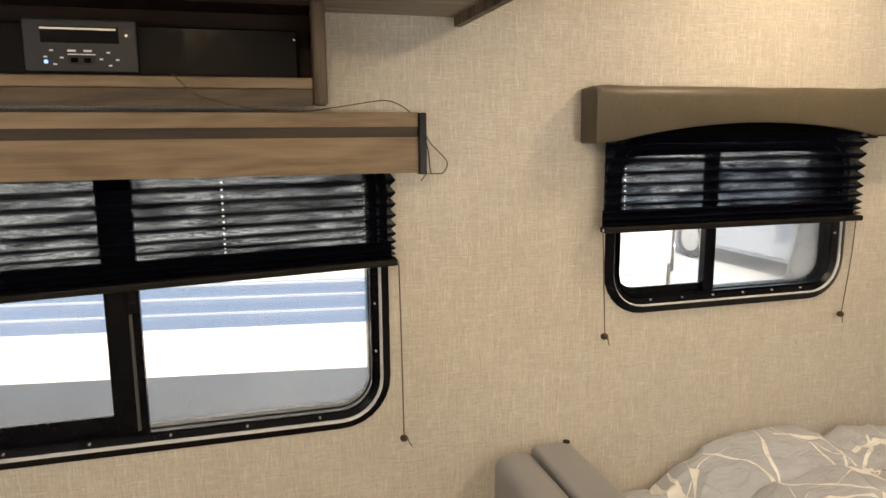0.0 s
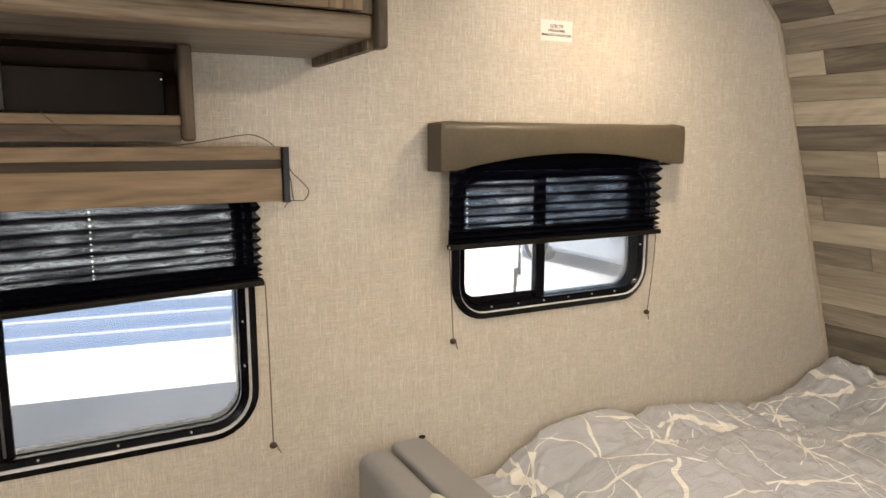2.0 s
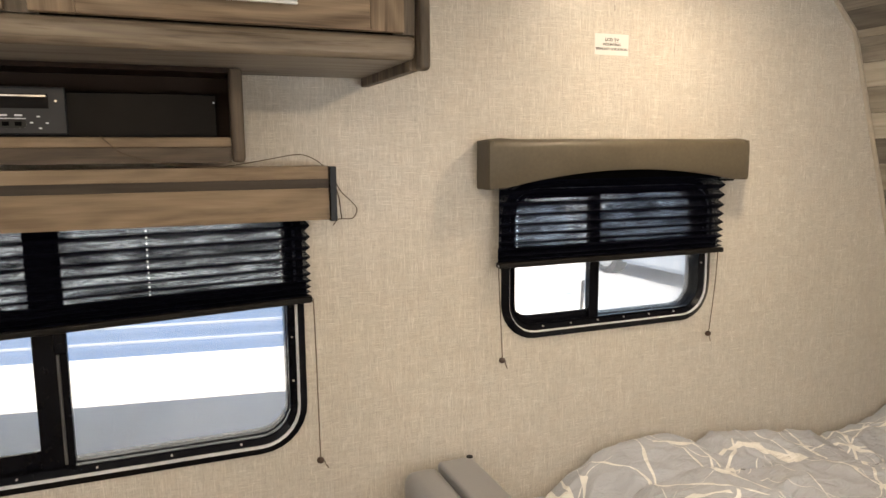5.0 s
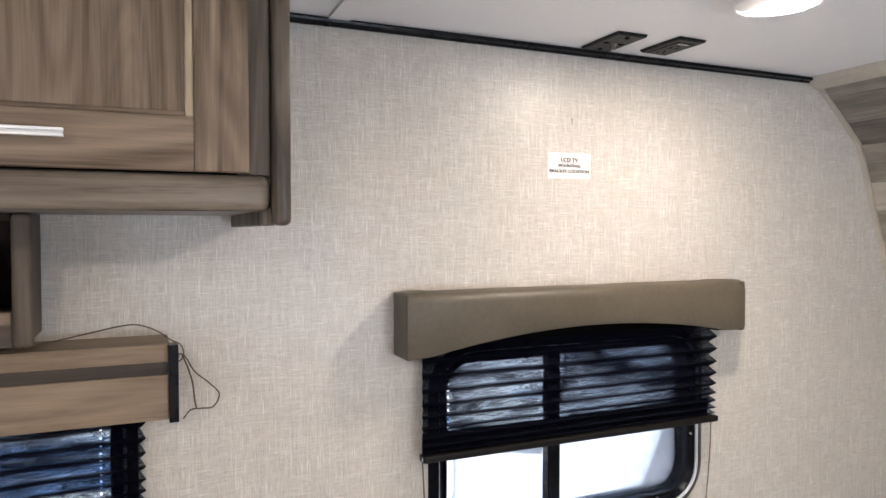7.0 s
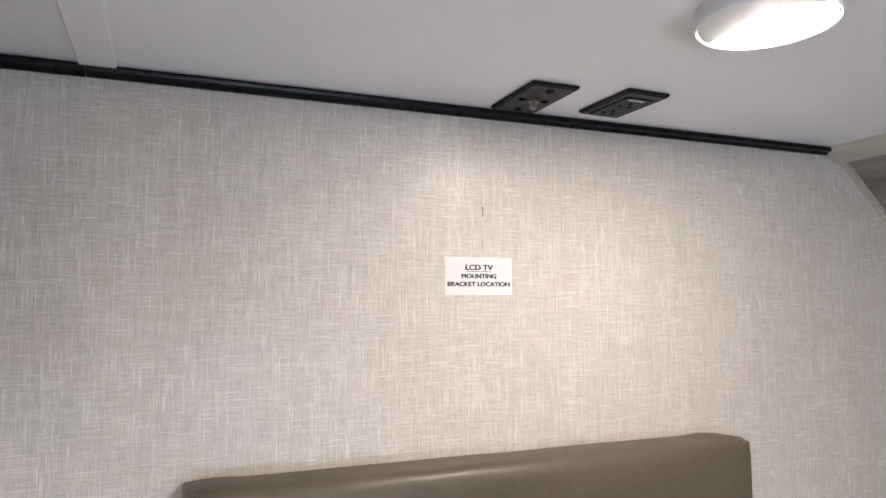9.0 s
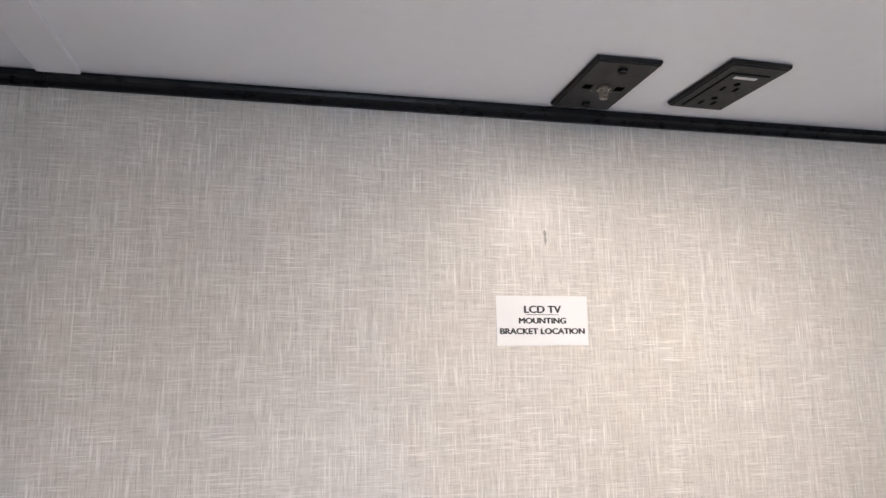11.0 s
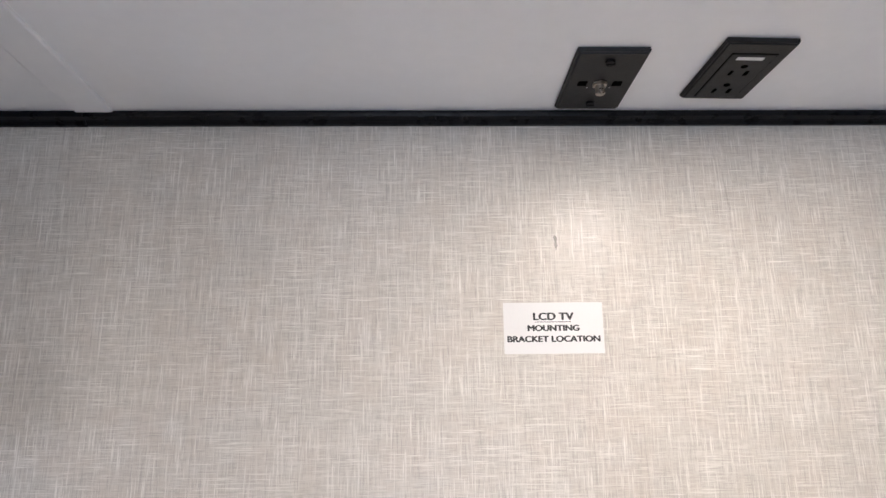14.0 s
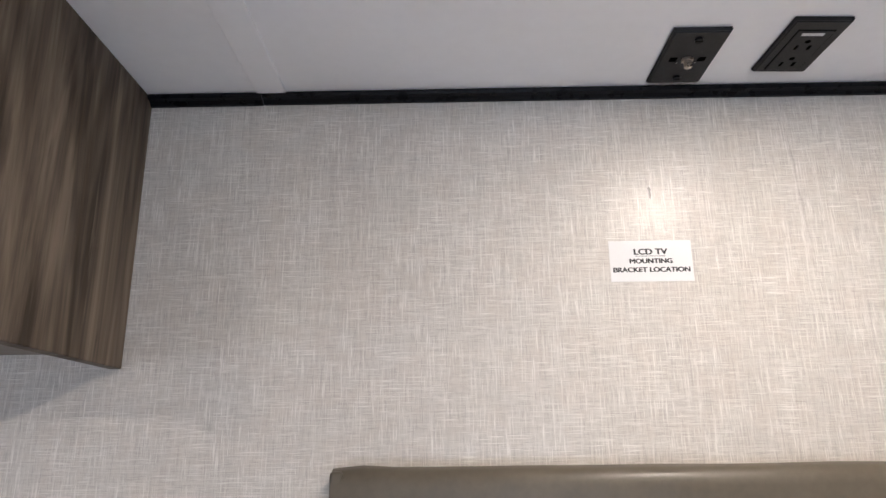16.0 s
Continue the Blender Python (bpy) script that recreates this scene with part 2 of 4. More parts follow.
BEAD = plain("pale_grey_bead", (0.54, 0.56, 0.60), 0.30, vary=0.02, bump=0.0)
STRIP = plain("grey_pull_strip", (0.075, 0.078, 0.085), 0.35, vary=0.04, bump=0.0)
BRIGHT = plain("bright_aluminium", (0.70, 0.70, 0.70), 0.42, 0.6, vary=0.02, scale=60, bump=0.0)
DULL_METAL = plain("dull_nickel", (0.42, 0.37, 0.32), 0.30, 1.0, vary=0.05, scale=70, bump=0.0)
CHROME = plain("satin_chrome", (0.75, 0.74, 0.72), 0.22, 1.0, vary=0.02, scale=70, bump=0.0)
PALE_MARK = plain("pale_print", (0.72, 0.74, 0.78), 0.5)
CAB_H = wood("grey_oak_horizontal", (0.081, 0.054, 0.034), (0.199, 0.141, 0.094), (0.311, 0.228, 0.156), 0)
CAB_V = wood("grey_oak_upright", (0.079, 0.053, 0.033), (0.195, 0.138, 0.092), (0.305, 0.223, 0.153), 2)
# darker oak: the shade beside the doors is put into this tone
SHADED_V = wood("shaded_oak_post", (0.045, 0.034, 0.025), (0.105, 0.082, 0.061), (0.165, 0.133, 0.102), 2, rough=0.36)
RAIL_H = wood("smooth_oak_rail", (0.070, 0.052, 0.037), (0.160, 0.125, 0.092), (0.25, 0.200, 0.150), 0, rough=0.30)
# grey-beige underside, lightened in colour for daylight coming from below
CAB_Y = wood("daylit_oak_underside", (0.168, 0.146, 0.125), (0.280, 0.250, 0.219), (0.358, 0.327, 0.291), 0, 0.8, worn=0.2)
BROWN_V = wood("brown_walnut_side", (0.048, 0.035, 0.024), (0.125, 0.095, 0.068), (0.225, 0.178, 0.131), 2, 0.9, soft=0.12, worn=0.8)
# brown niche wood, its tone also holding the shade under the cabinet
NICHE_V = wood("shaded_walnut_post", (0.035, 0.025, 0.018), (0.085, 0.063, 0.046), (0.14, 0.108, 0.08), 2, 0.8)
NICHE_H = wood("shaded_walnut_apron", (0.035, 0.025, 0.018), (0.085, 0.063, 0.046), (0.14, 0.108, 0.08), 0, 0.8)
CAB_BEAD = wood("light_oak_bead", (0.33, 0.25, 0.16), (0.42, 0.33, 0.22), (0.50, 0.40, 0.28), 2)
TAN_H = wood("tan_oak_horizontal", (0.128, 0.087, 0.056), (0.223, 0.162, 0.108), (0.301, 0.226, 0.157), 0, 0.8)
STRIPE = wood("dark_brown_inlay", (0.030, 0.022, 0.016), (0.046, 0.035, 0.027), (0.065, 0.050, 0.039), 0)
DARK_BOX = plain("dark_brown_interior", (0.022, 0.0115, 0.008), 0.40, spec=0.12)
VALANCE = plain("taupe_vinyl", (0.092, 0.076, 0.054), 0.42, vary=0.20, scale=9, bump=0.12, spec=0.35)
SOFA = plain("grey_vinyl", (0.28, 0.285, 0.30), 0.34, vary=0.06, scale=14, bump=0.12)
COMFORTER = comforter_cloth()
BLIND = blind_fabric("black_pleated_cloth")
BACKING_CLOTH = plain("black_backing_cloth", (0.004, 0.0045, 0.008), 0.9, spec=0.03)
RAIL = plain("dark_bronze_rail", (0.010, 0.009, 0.0085), 0.42, spec=0.14)
CORD = plain("brown_cord", (0.13, 0.10, 0.075), 0.8)
KNOB = plain("dark_wood_knob", (0.045, 0.022, 0.014), 0.35)
WIRE = plain("dark_wire", (0.075, 0.048, 0.026), 0.6)
GLASS = glass("window_glass")
WHITE_PAPER = plain("white_paper", (0.67, 0.662, 0.65), 0.6, vary=0.02)
SEAM = plain("grey_thread", (0.16, 0.16, 0.165), 0.8)
SCUFF = plain("grey_scuff", (0.28, 0.262, 0.235), 0.6, vary=0.3, scale=200)
INK = plain("black_ink", (0.02, 0.02, 0.02), 0.6)
LAMP_BODY = plain("white_lamp_plastic", (0.74, 0.735, 0.73), 0.4, vary=0.02)
LENS = glow("lit_lens", LAMP_COLOUR, LAMP_STRENGTH * 0.36)
CLUSTER = glow("lit_cluster", LAMP_COLOUR, LAMP_STRENGTH * 4.3)
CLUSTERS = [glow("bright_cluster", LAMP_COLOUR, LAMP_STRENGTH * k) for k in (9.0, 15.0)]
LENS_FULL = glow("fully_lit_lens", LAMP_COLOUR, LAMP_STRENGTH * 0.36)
BLUE_LED = glow("blue_led", (0.02, 0.25, 1.0), 0.9)
CREAM_TRIM = plain("cream_trim", (0.50, 0.455, 0.385), 0.45, scale=40)
FLOOR = wood("floor_vinyl", (0.10, 0.08, 0.06), (0.20, 0.165, 0.13), (0.28, 0.235, 0.19), 0)
MATTRESS = plain("mattress_cover", (0.45, 0.44, 0.43), 0.8)
PLANKS = [
    wood("plank_pale", (0.328, 0.292, 0.244), (0.432, 0.392, 0.332), (0.512, 0.472, 0.408), 1, soft=0.15, worn=0.45),
    wood("plank_tan", (0.216, 0.190, 0.158), (0.308, 0.276, 0.232), (0.384, 0.348, 0.296), 1, soft=0.15, worn=0.6),
    wood("plank_taupe", (0.152, 0.134, 0.112), (0.232, 0.206, 0.176), (0.312, 0.282, 0.244), 1, soft=0.15, worn=0.7),
    wood("plank_dark", (0.092, 0.081, 0.069), (0.148, 0.130, 0.112), (0.216, 0.192, 0.166), 1, soft=0.15, worn=0.8),
]


# ---------------------------------------------------------------- building
ORIGIN = {}


def thing(name, at, label, category, group="", kind=""):
    ob = new(name)
    ob.empty_display_size = 0.05
    ob.location = at
    ORIGIN[ob] = Vector(at)
    return tagged(ob, label, category, group, kind)


def finish(bm, name, material, smooth=False):
    bmesh.ops.recalc_face_normals(bm, faces=bm.faces)
    mesh = bpy.data.meshes.new(name)
    if smooth:
        for f in bm.faces:
            f.smooth = True
        for e in bm.edges:
            if len(e.link_faces) == 2 and e.calc_face_angle(0) > 0.6:
                e.smooth = False
    bm.to_mesh(mesh)
    bm.free()
    for m in material if isinstance(material, list) else [material]:
        mesh.materials.append(m)
    return mesh


def part(name, bm, material, parent, label="", smooth=False):
    """Link a bmesh given in world coordinates as one mesh object under a thing or a part."""
    o = ORIGIN[parent]
    bm.transform(Matrix.Translation(-o))
    ob = new(name, finish(bm, name, material, smooth))
    ob.parent = parent
    ORIGIN[ob] = o
    return tagged(ob, label)


def single(name, bm, material, label, category, kind="", smooth=False, group=""):
    """A thing or a piece of the setting that is one mesh, in world coordinates."""
    ob = new(name, finish(bm, name, material, smooth))
    ORIGIN[ob] = Vector((0, 0, 0))
    return tagged(ob, label, category, group, kind)


def box(x0, x1, y0, y1, z0, z1, bevel=0.0, segments=2, bm=None):
    bm = bm or bmesh.new()
    made = bmesh.ops.create_cube(bm, size=1.0)["verts"]
    for v in made:
        v.co = Vector((x0 + (v.co.x + 0.5) * (x1 - x0), y0 + (v.co.y + 0.5) * (y1 - y0), z0 + (v.co.z + 0.5) * (z1 - z0)))
    if bevel:
        edges = list({e for v in made for e in v.link_edges})
        bmesh.ops.bevel(bm, geom=edges, offset=bevel, segments=segments, profile=0.5, affect="EDGES")
    return bm


def rounded(x0, x1, z0, z1, r, n=7, right=None):
    """Corner points of a rounded rectangle in the x-z plane, counter-clockwise; right: another radius for its right corners."""
    pts = []
    q = r if right is None else right
    for cx, cz, a0, r in ((x1 - q, z0 + q, -90, q), (x1 - q, z1 - q, 0, q), (x0 + r, z1 - r, 90, r), (x0 + r, z0 + r, 180, r)):
        for i in range(n + 1):
            a = radians(a0 + 90 * i / n)
            pts.append((cx + r * math.cos(a), cz + r * math.sin(a)))
    return pts


def prism(points, y0, y1, bm=None):
    """A solid with the outline points (x, z) between two depths."""
    bm = bm or bmesh.new()
    a = [bm.verts.new((x, y0, z)) for x, z in points]
    b = [bm.verts.new((x, y1, z)) for x, z in points]
    bm.faces.new(a)
    bm.faces.new(b[::-1])
    for i in range(len(a)):
        j = (i + 1) % len(a)
        bm.faces.new((a[i], b[i], b[j], a[j]))
    return bm


def ring(outer, inner, y0, y1, bm=None, y0_inner=None):
    """A frame between two outlines of equal length, from depth y0 (room side) to y1."""
    bm = bm or bmesh.new()
    yi = y0 if y0_inner is None else y0_inner
    rows = [[bm.verts.new((x, y, z)) for x, z in pts] for pts, y in ((outer, y0), (inner, yi), (inner, y1), (outer, y1))]
    n = len(outer)
    for i in range(n):
        j = (i + 1) % n
        for k in range(4):
            a, b = rows[k], rows[(k + 1) % 4]
            bm.faces.new((a[i], a[j], b[j], b[i]))
    return bm


def tube(points, radius, sides=6, bm=None, closed=True):
    """A round cord or wire along points."""
    bm = bm or bmesh.new()
    pts = [Vector(p) for p in points]
    rows = []
    for i, p in enumerate(pts):
        d = (pts[min(i + 1, len(pts) - 1)] - pts[max(i - 1, 0)]).normalized()
        u = d.orthogonal().normalized() if i == 0 else (rows[-1][1] - d * rows[-1][1].dot(d)).normalized()
        w = d.cross(u)
        rows.append(([bm.verts.new(p + radius * (math.cos(2 * math.pi * k / sides) * u + math.sin(2 * math.pi * k / sides) * w)) for k in range(sides)], u))
    for (a, _), (b, _) in zip(rows, rows[1:]):
        for k in range(sides):
            m = (k + 1) % sides
            bm.faces.new((a[k], a[m], b[m], b[k]))
    if closed:
        bm.faces.new(rows[0][0][::-1])
        bm.faces.new(rows[-1][0])
    return bm


def smooth_line(points, steps=8):
    """Catmull-Rom points through the given ones."""
    p = [Vector(q) for q in points]
    p = [2 * p[0] - p[1]] + p + [2 * p[-1] - p[-2]]
    out = []
    for i in range(1, len(p) - 2):
        for s in range(steps):
            t = s / steps
            a, b, c, d = p[i - 1:i + 3]
            out.append(0.5 * (2 * b + (c - a) * t + (2 * a - 5 * b + 4 * c - d) * t * t + (3 * b - a - 3 * c + d) * t ** 3))
    return out + [p[-2]]


def disc(x, y, z, r, h, axis="z", sides=24, bm=None, top=None):
    """A short cylinder from its base centre along an axis; top: the radius at its other end."""
    bm = bm or bmesh.new()
    m = {"z": Matrix(), "y": Matrix.Rotation(radians(-90), 4, "X"), "x": Matrix.Rotation(radians(90), 4, "Y")}[axis]
    bmesh.ops.create_cone(bm, cap_ends=True, segments=sides, radius1=r, radius2=r if top is None else top, depth=h,
                          matrix=Matrix.Translation((x, y, z)) @ m @ Matrix.Translation((0, 0, h / 2)))
    return bm


def letters(text, size, at, material, parent, turn, bold=0.0):
    cu = bpy.data.curves.new("lettering", "FONT")
    cu.body, cu.size, cu.align_x = text, size, "CENTER"
    tmp = new("lettering", cu)
    flat_mesh = bpy.data.meshes.new_from_object(tmp.evaluated_get(bpy.context.evaluated_depsgraph_get()))
    bpy.data.objects.remove(tmp)
    bm = bmesh.new()
    for k, (dx, dy) in enumerate(((-1, 0), (1, 0), (0, 0.55), (0, -0.55), (0, 0))):
        old = len(bm.verts)
        bm.from_mesh(flat_mesh)
        bm.verts.ensure_lookup_table()
        for v in bm.verts[old:]:
            v.co += Vector((dx * bold, dy * bold, 0.00005 * k))
    mesh = bpy.data.meshes.new("lettering")
    bm.to_mesh(mesh)
    bm.free()
    mesh.materials.append(material)
    mesh.transform(Matrix.Translation(Vector(at) - ORIGIN[parent]) @ turn)
    ob = new("lettering", mesh)
    ob.parent = parent
    return ob


# ---------------------------------------------------------------- the plan
WALL = 1.37          # room side of the window wall
CEIL = 2.0
SOUTH, WEST = -1.02, -3.2
SLOPE = [(1.82, 2.0), (1.98, 1.85), (2.624, 0.0)]   # profile of the front wall, x and z
WIN1 = (-0.69, 0.322, 0.835, 1.435, 0.105)
WIN2 = (0.812, 1.469, 1.027, 1.428, 0.095)

# window wall, with two rounded openings through it
bm = bmesh.new()
loops = [[(WEST, 0.0), (SLOPE[2][0], 0.0), (SLOPE[1][0], SLOPE[1][1]), (SLOPE[0][0], CEIL), (WEST, CEIL)]]
for x0, x1, z0, z1, r in (WIN1, WIN2):
    loops.append(rounded(x0 + 0.012, x1 - 0.012, z0 + 0.012, z1 - 0.012, r - 0.012))
edges = []
for pts in loops:
    vs = [bm.verts.new((x, WALL, z)) for x, z in pts]
    edges += [bm.edges.new((vs[i], vs[(i + 1) % len(vs)])) for i in range(len(vs))]
bmesh.ops.triangle_fill(bm, use_beauty=True, edges=edges)
back = bmesh.ops.extrude_face_region(bm, geom=list(bm.faces))["geom"]
for v in back:
    if isinstance(v, bmesh.types.BMVert):
        v.co.y += 0.05
single("wall_north", bm, LINEN, "beige linen-weave vinyl wall with two windows", "wall", "structure")

bm = box(WEST, -2.32, SOUTH - 0.05, SOUTH, 0, CEIL)
box(-0.98, 0.82, SOUTH - 0.05, SOUTH, 0, CEIL, bm=bm)
box(1.46, 2.7, SOUTH - 0.05, SOUTH, 0, CEIL, bm=bm)
box(0.82, 1.46, SOUTH - 0.05, SOUTH, 0, 1.03, bm=bm)
box(0.82, 1.46, SOUTH - 0.05, SOUTH, 1.43, CEIL, bm=bm)
box(-2.32, -0.98, SOUTH - 0.05, SOUTH, 0, 0.92, bm=bm)
box(-2.32, -0.98, SOUTH - 0.05, SOUTH, 1.58, CEIL, bm=bm)
single("wall_south", bm, LINEN, "beige linen-weave vinyl wall opposite the windows", "wall", "structure")
single("wall_west", box(WEST - 0.05, WEST, SOUTH - 0.05, WALL + 0.05, 0, CEIL), LINEN, "beige linen-weave vinyl end wall", "wall", "structure")
single("floor", box(WEST - 0.05, 2.7, SOUTH - 0.05, WALL + 0.05, -0.08, 0), FLOOR, "grey-brown wood-look vinyl floor", "floor", "structure")
single("ceiling", box(WEST - 0.05, SLOPE[0][0] + 0.12, SOUTH - 0.05, WALL + 0.05, CEIL, 2.14), CEILING, "smooth white panel ceiling", "ceiling", "structure")

# front wall, leaning inwards to the ceiling
east = prism([(SLOPE[0][0] + 0.004, CEIL), (SLOPE[1][0] + 0.006, SLOPE[1][1]), (SLOPE[2][0] + 0.006, 0.0), (SLOPE[2][0] + 0.12, 0.0), (SLOPE[1][0] + 0.12, 1.90), (SLOPE[0][0] + 0.13, CEIL + 0.1), (SLOPE[0][0] + 0.004, CEIL + 0.1)], SOUTH - 0.05, WALL + 0.05)
wall_east = single("wall_east", east, STRIPE, "sloping front wall clad in weathered wood-look planks", "wall", "structure")

# batten over the joint of the ceiling panels, black corner trim, pale trims at the front wall
single("ceiling_batten", box(0.624, 0.663, SOUTH, WALL - 0.018, CEIL - 0.0042, CEIL + 0.001, 0.0015), CEILING, "flat white batten over the ceiling joint", "trim", "structure")


def corner_trim(x0, x1, drop):
    pts = [(0.0, 0.0), (0.0, -drop), (-0.004, -drop), (-0.0065, -drop + 0.0025), (-0.0065, -0.0085), (-0.009, -0.0075), (-0.0155, -0.0065), (-0.0165, -0.003), (-0.0155, 0.0)]
    bm = bmesh.new()
    ends = [[bm.verts.new((x, WALL - 0.001 + dy, CEIL - 0.001 + dz)) for dy, dz in pts] for x in (x0, x1)]
    bm.faces.new(ends[0])
    bm.faces.new(ends[1][::-1])
    for i in range(len(pts)):
        j = (i + 1) % len(pts)
        bm.faces.new((ends[0][i], ends[1][i], ends[1][j], ends[0][j]))
    return bm


single("trim_1", corner_trim(WEST, 0.630, 0.0118), BLACK_TRIM, "black plastic trim along the ceiling corner", "trim", "structure")
single("trim_2", corner_trim(0.631, 1.806, 0.0113), BLACK_TRIM, "black plastic trim along the ceiling corner", "trim", "structure")
single("trim_3", prism([(1.790, CEIL), (1.796, CEIL - 0.012), (1.828, CEIL - 0.026), (1.845, CEIL - 0.02), (1.845, CEIL)], SOUTH, WALL - 0.001), CREAM_TRIM, "cream trim where the ceiling meets the front wall", "trim", "structure")


def slope_point(d, off=0.0):
    """A point (x, z) at the distance d down the front wall's face, lifted off it into the room."""
    for (xa, za), (xb, zb) in zip(SLOPE, SLOPE[1:]):
        ln = math.hypot(xb - xa, zb - za)
        if d <= ln or (xb, zb) == SLOPE[-1]:
            ux, uz = (xb - xa) / ln, (zb - za) / ln
            return (xa + ux * d + uz * off, za + uz * d - ux * off)
        d -= ln


bm = bmesh.new()
first = math.hypot(0.16, 0.15)
for d0, d1 in ((0.02, first), (first, first + 1.5)):
    a0, a1 = slope_point(d0 + 0.0005), slope_point(d1 - 0.0005)
    b0, b1 = slope_point(d0 + 0.0005, 0.010), slope_point(d1 - 0.0005, 0.010)
    prism([a0, a1, b1, b0], WALL - 0.011, WALL - 0.001, bm)
single("trim_4", bm, CREAM_TRIM, "cream corner strip beside the plank wall", "trim", "structure")


# ---------------------------------------------------------------- windows
def window(index, rect, mullion, slide_left, label, bead):
    x0, x1, z0, z1, r = rect
    w = thing(f"window_{index}", ((x0 + x1) / 2, WALL, z0), label, "window", kind="structure")
    o = lambda d: rounded(x0 + d, x1 - d, z0 + d, z1 - d, max(0.02, r - d))
    bm = ring(o(0.0), o(bead[0] - 0.0002), WALL - 0.004, WALL + 0.03, y0_inner=WALL - 0.014)
    part("window_frame", bm, BLACK_FRAME, w, "black moulded window flange", True)
    bm = ring(o(bead[0]), o(bead[1]), WALL - 0.0125, WALL + 0.03, y0_inner=WALL - 0.009)
    part("bead", bm, BEAD, w, "pale grey glazing bead", True)
    bm = ring(o(bead[1] + 0.0002), o(0.036), WALL - 0.006, WALL + 0.05, y0_inner=WALL + 0.004)
    ring(o(0.0361), o(0.0385), WALL - 0.001, WALL + 0.05, bm)
    part("inner_frame", bm, BLACK_FRAME, w, "black inner channel", True)
    bm = ring(o(0.0387), o(0.0405), WALL + 0.018, WALL + 0.05)
    part("seal", bm, BLACK_FRAME, w, "thin black glazing seal", True)
    # small screws in the channel
    zs = z0 + 0.029
    for i in range(6):
        xs = x0 + r + (x1 - x0 - 2 * r) * (i + 0.3) / 5.6
        part("screw", disc(xs, WALL - 0.004, zs, 0.0022, 0.004, "y", 10), SILVER, w)
    for zz in (z0 + 0.16, z0 + 0.26):
        part("screw", disc(x1 - 0.029, WALL - 0.004, zz, 0.0022, 0.004, "y", 10), SILVER, w)
    ml, mr = mullion
    part("mullion", box(ml, mr, WALL + 0.004, WALL + 0.026, z0 + 0.03, z1 - 0.03, 0.002), BLACK_FRAME, w, "black upright bar between the panes")
    # sliding sash with its own black frame
    if slide_left:
        bm = ring(rounded(x0 + 0.034, ml + 0.004, z0 + 0.032, z1 - 0.034, 0.06, right=0.002), rounded(x0 + 0.038, ml + 0.0005, z0 + 0.056, z1 - 0.045, 0.048, right=0.001), WALL + 0.016, WALL + 0.0215)
        part("sash", bm, BLACK_FRAME, w, "black sliding sash", True)
        part("latch", box(mr - 0.001, mr + 0.012, WALL - 0.002, WALL + 0.02, z0 + 0.19, z0 + 0.215, 0.002), BLACK_FRAME, w, "small black latch")
        pane_l = (x0 + 0.038, ml)
    else:
        bm = ring(rounded(x0 + 0.036, ml + 0.012, z0 + 0.036, z1 - 0.036, 0.03, right=0.002), rounded(x0 + 0.05, ml + 0.002, z0 + 0.073, z1 - 0.05, 0.02, right=0.001), WALL + 0.014, WALL + 0.0215)
        part("sash", bm, BLACK_FRAME, w, "black sliding sash", True)
        part("latch", box(mr - 0.019, mr - 0.014, WALL - 0.004, WALL + 0.004, z0 + 0.045, z0 + 0.273, 0.001), STRIP, w, "thin grey pull strip")
        part("latch", box(mr - 0.022, mr + 0.002, WALL - 0.008, WALL + 0.006, z0 + 0.275, z0 + 0.33, 0.003), BLACK_FRAME, w, "black latch block")
        pane_l = (x0 + 0.04, ml)
    for a, b, y in ((pane_l[0], pane_l[1], WALL + 0.022), (mr, x1 - 0.039, WALL + 0.034)):
        p = part("pane", box(a, b, y, y + 0.004, z0 + 0.038, z1 - 0.038), GLASS, w, "clear glass pane")
        p.visible_shadow = False
    return w


window(1, WIN1, (-0.211, -0.150), False, "black-framed sliding window with rounded corners", (0.0166, 0.0216))
window(2, WIN2, (1.075, 1.104), True, "small black-framed sliding window with rounded corners", (0.0172, 0.0202))


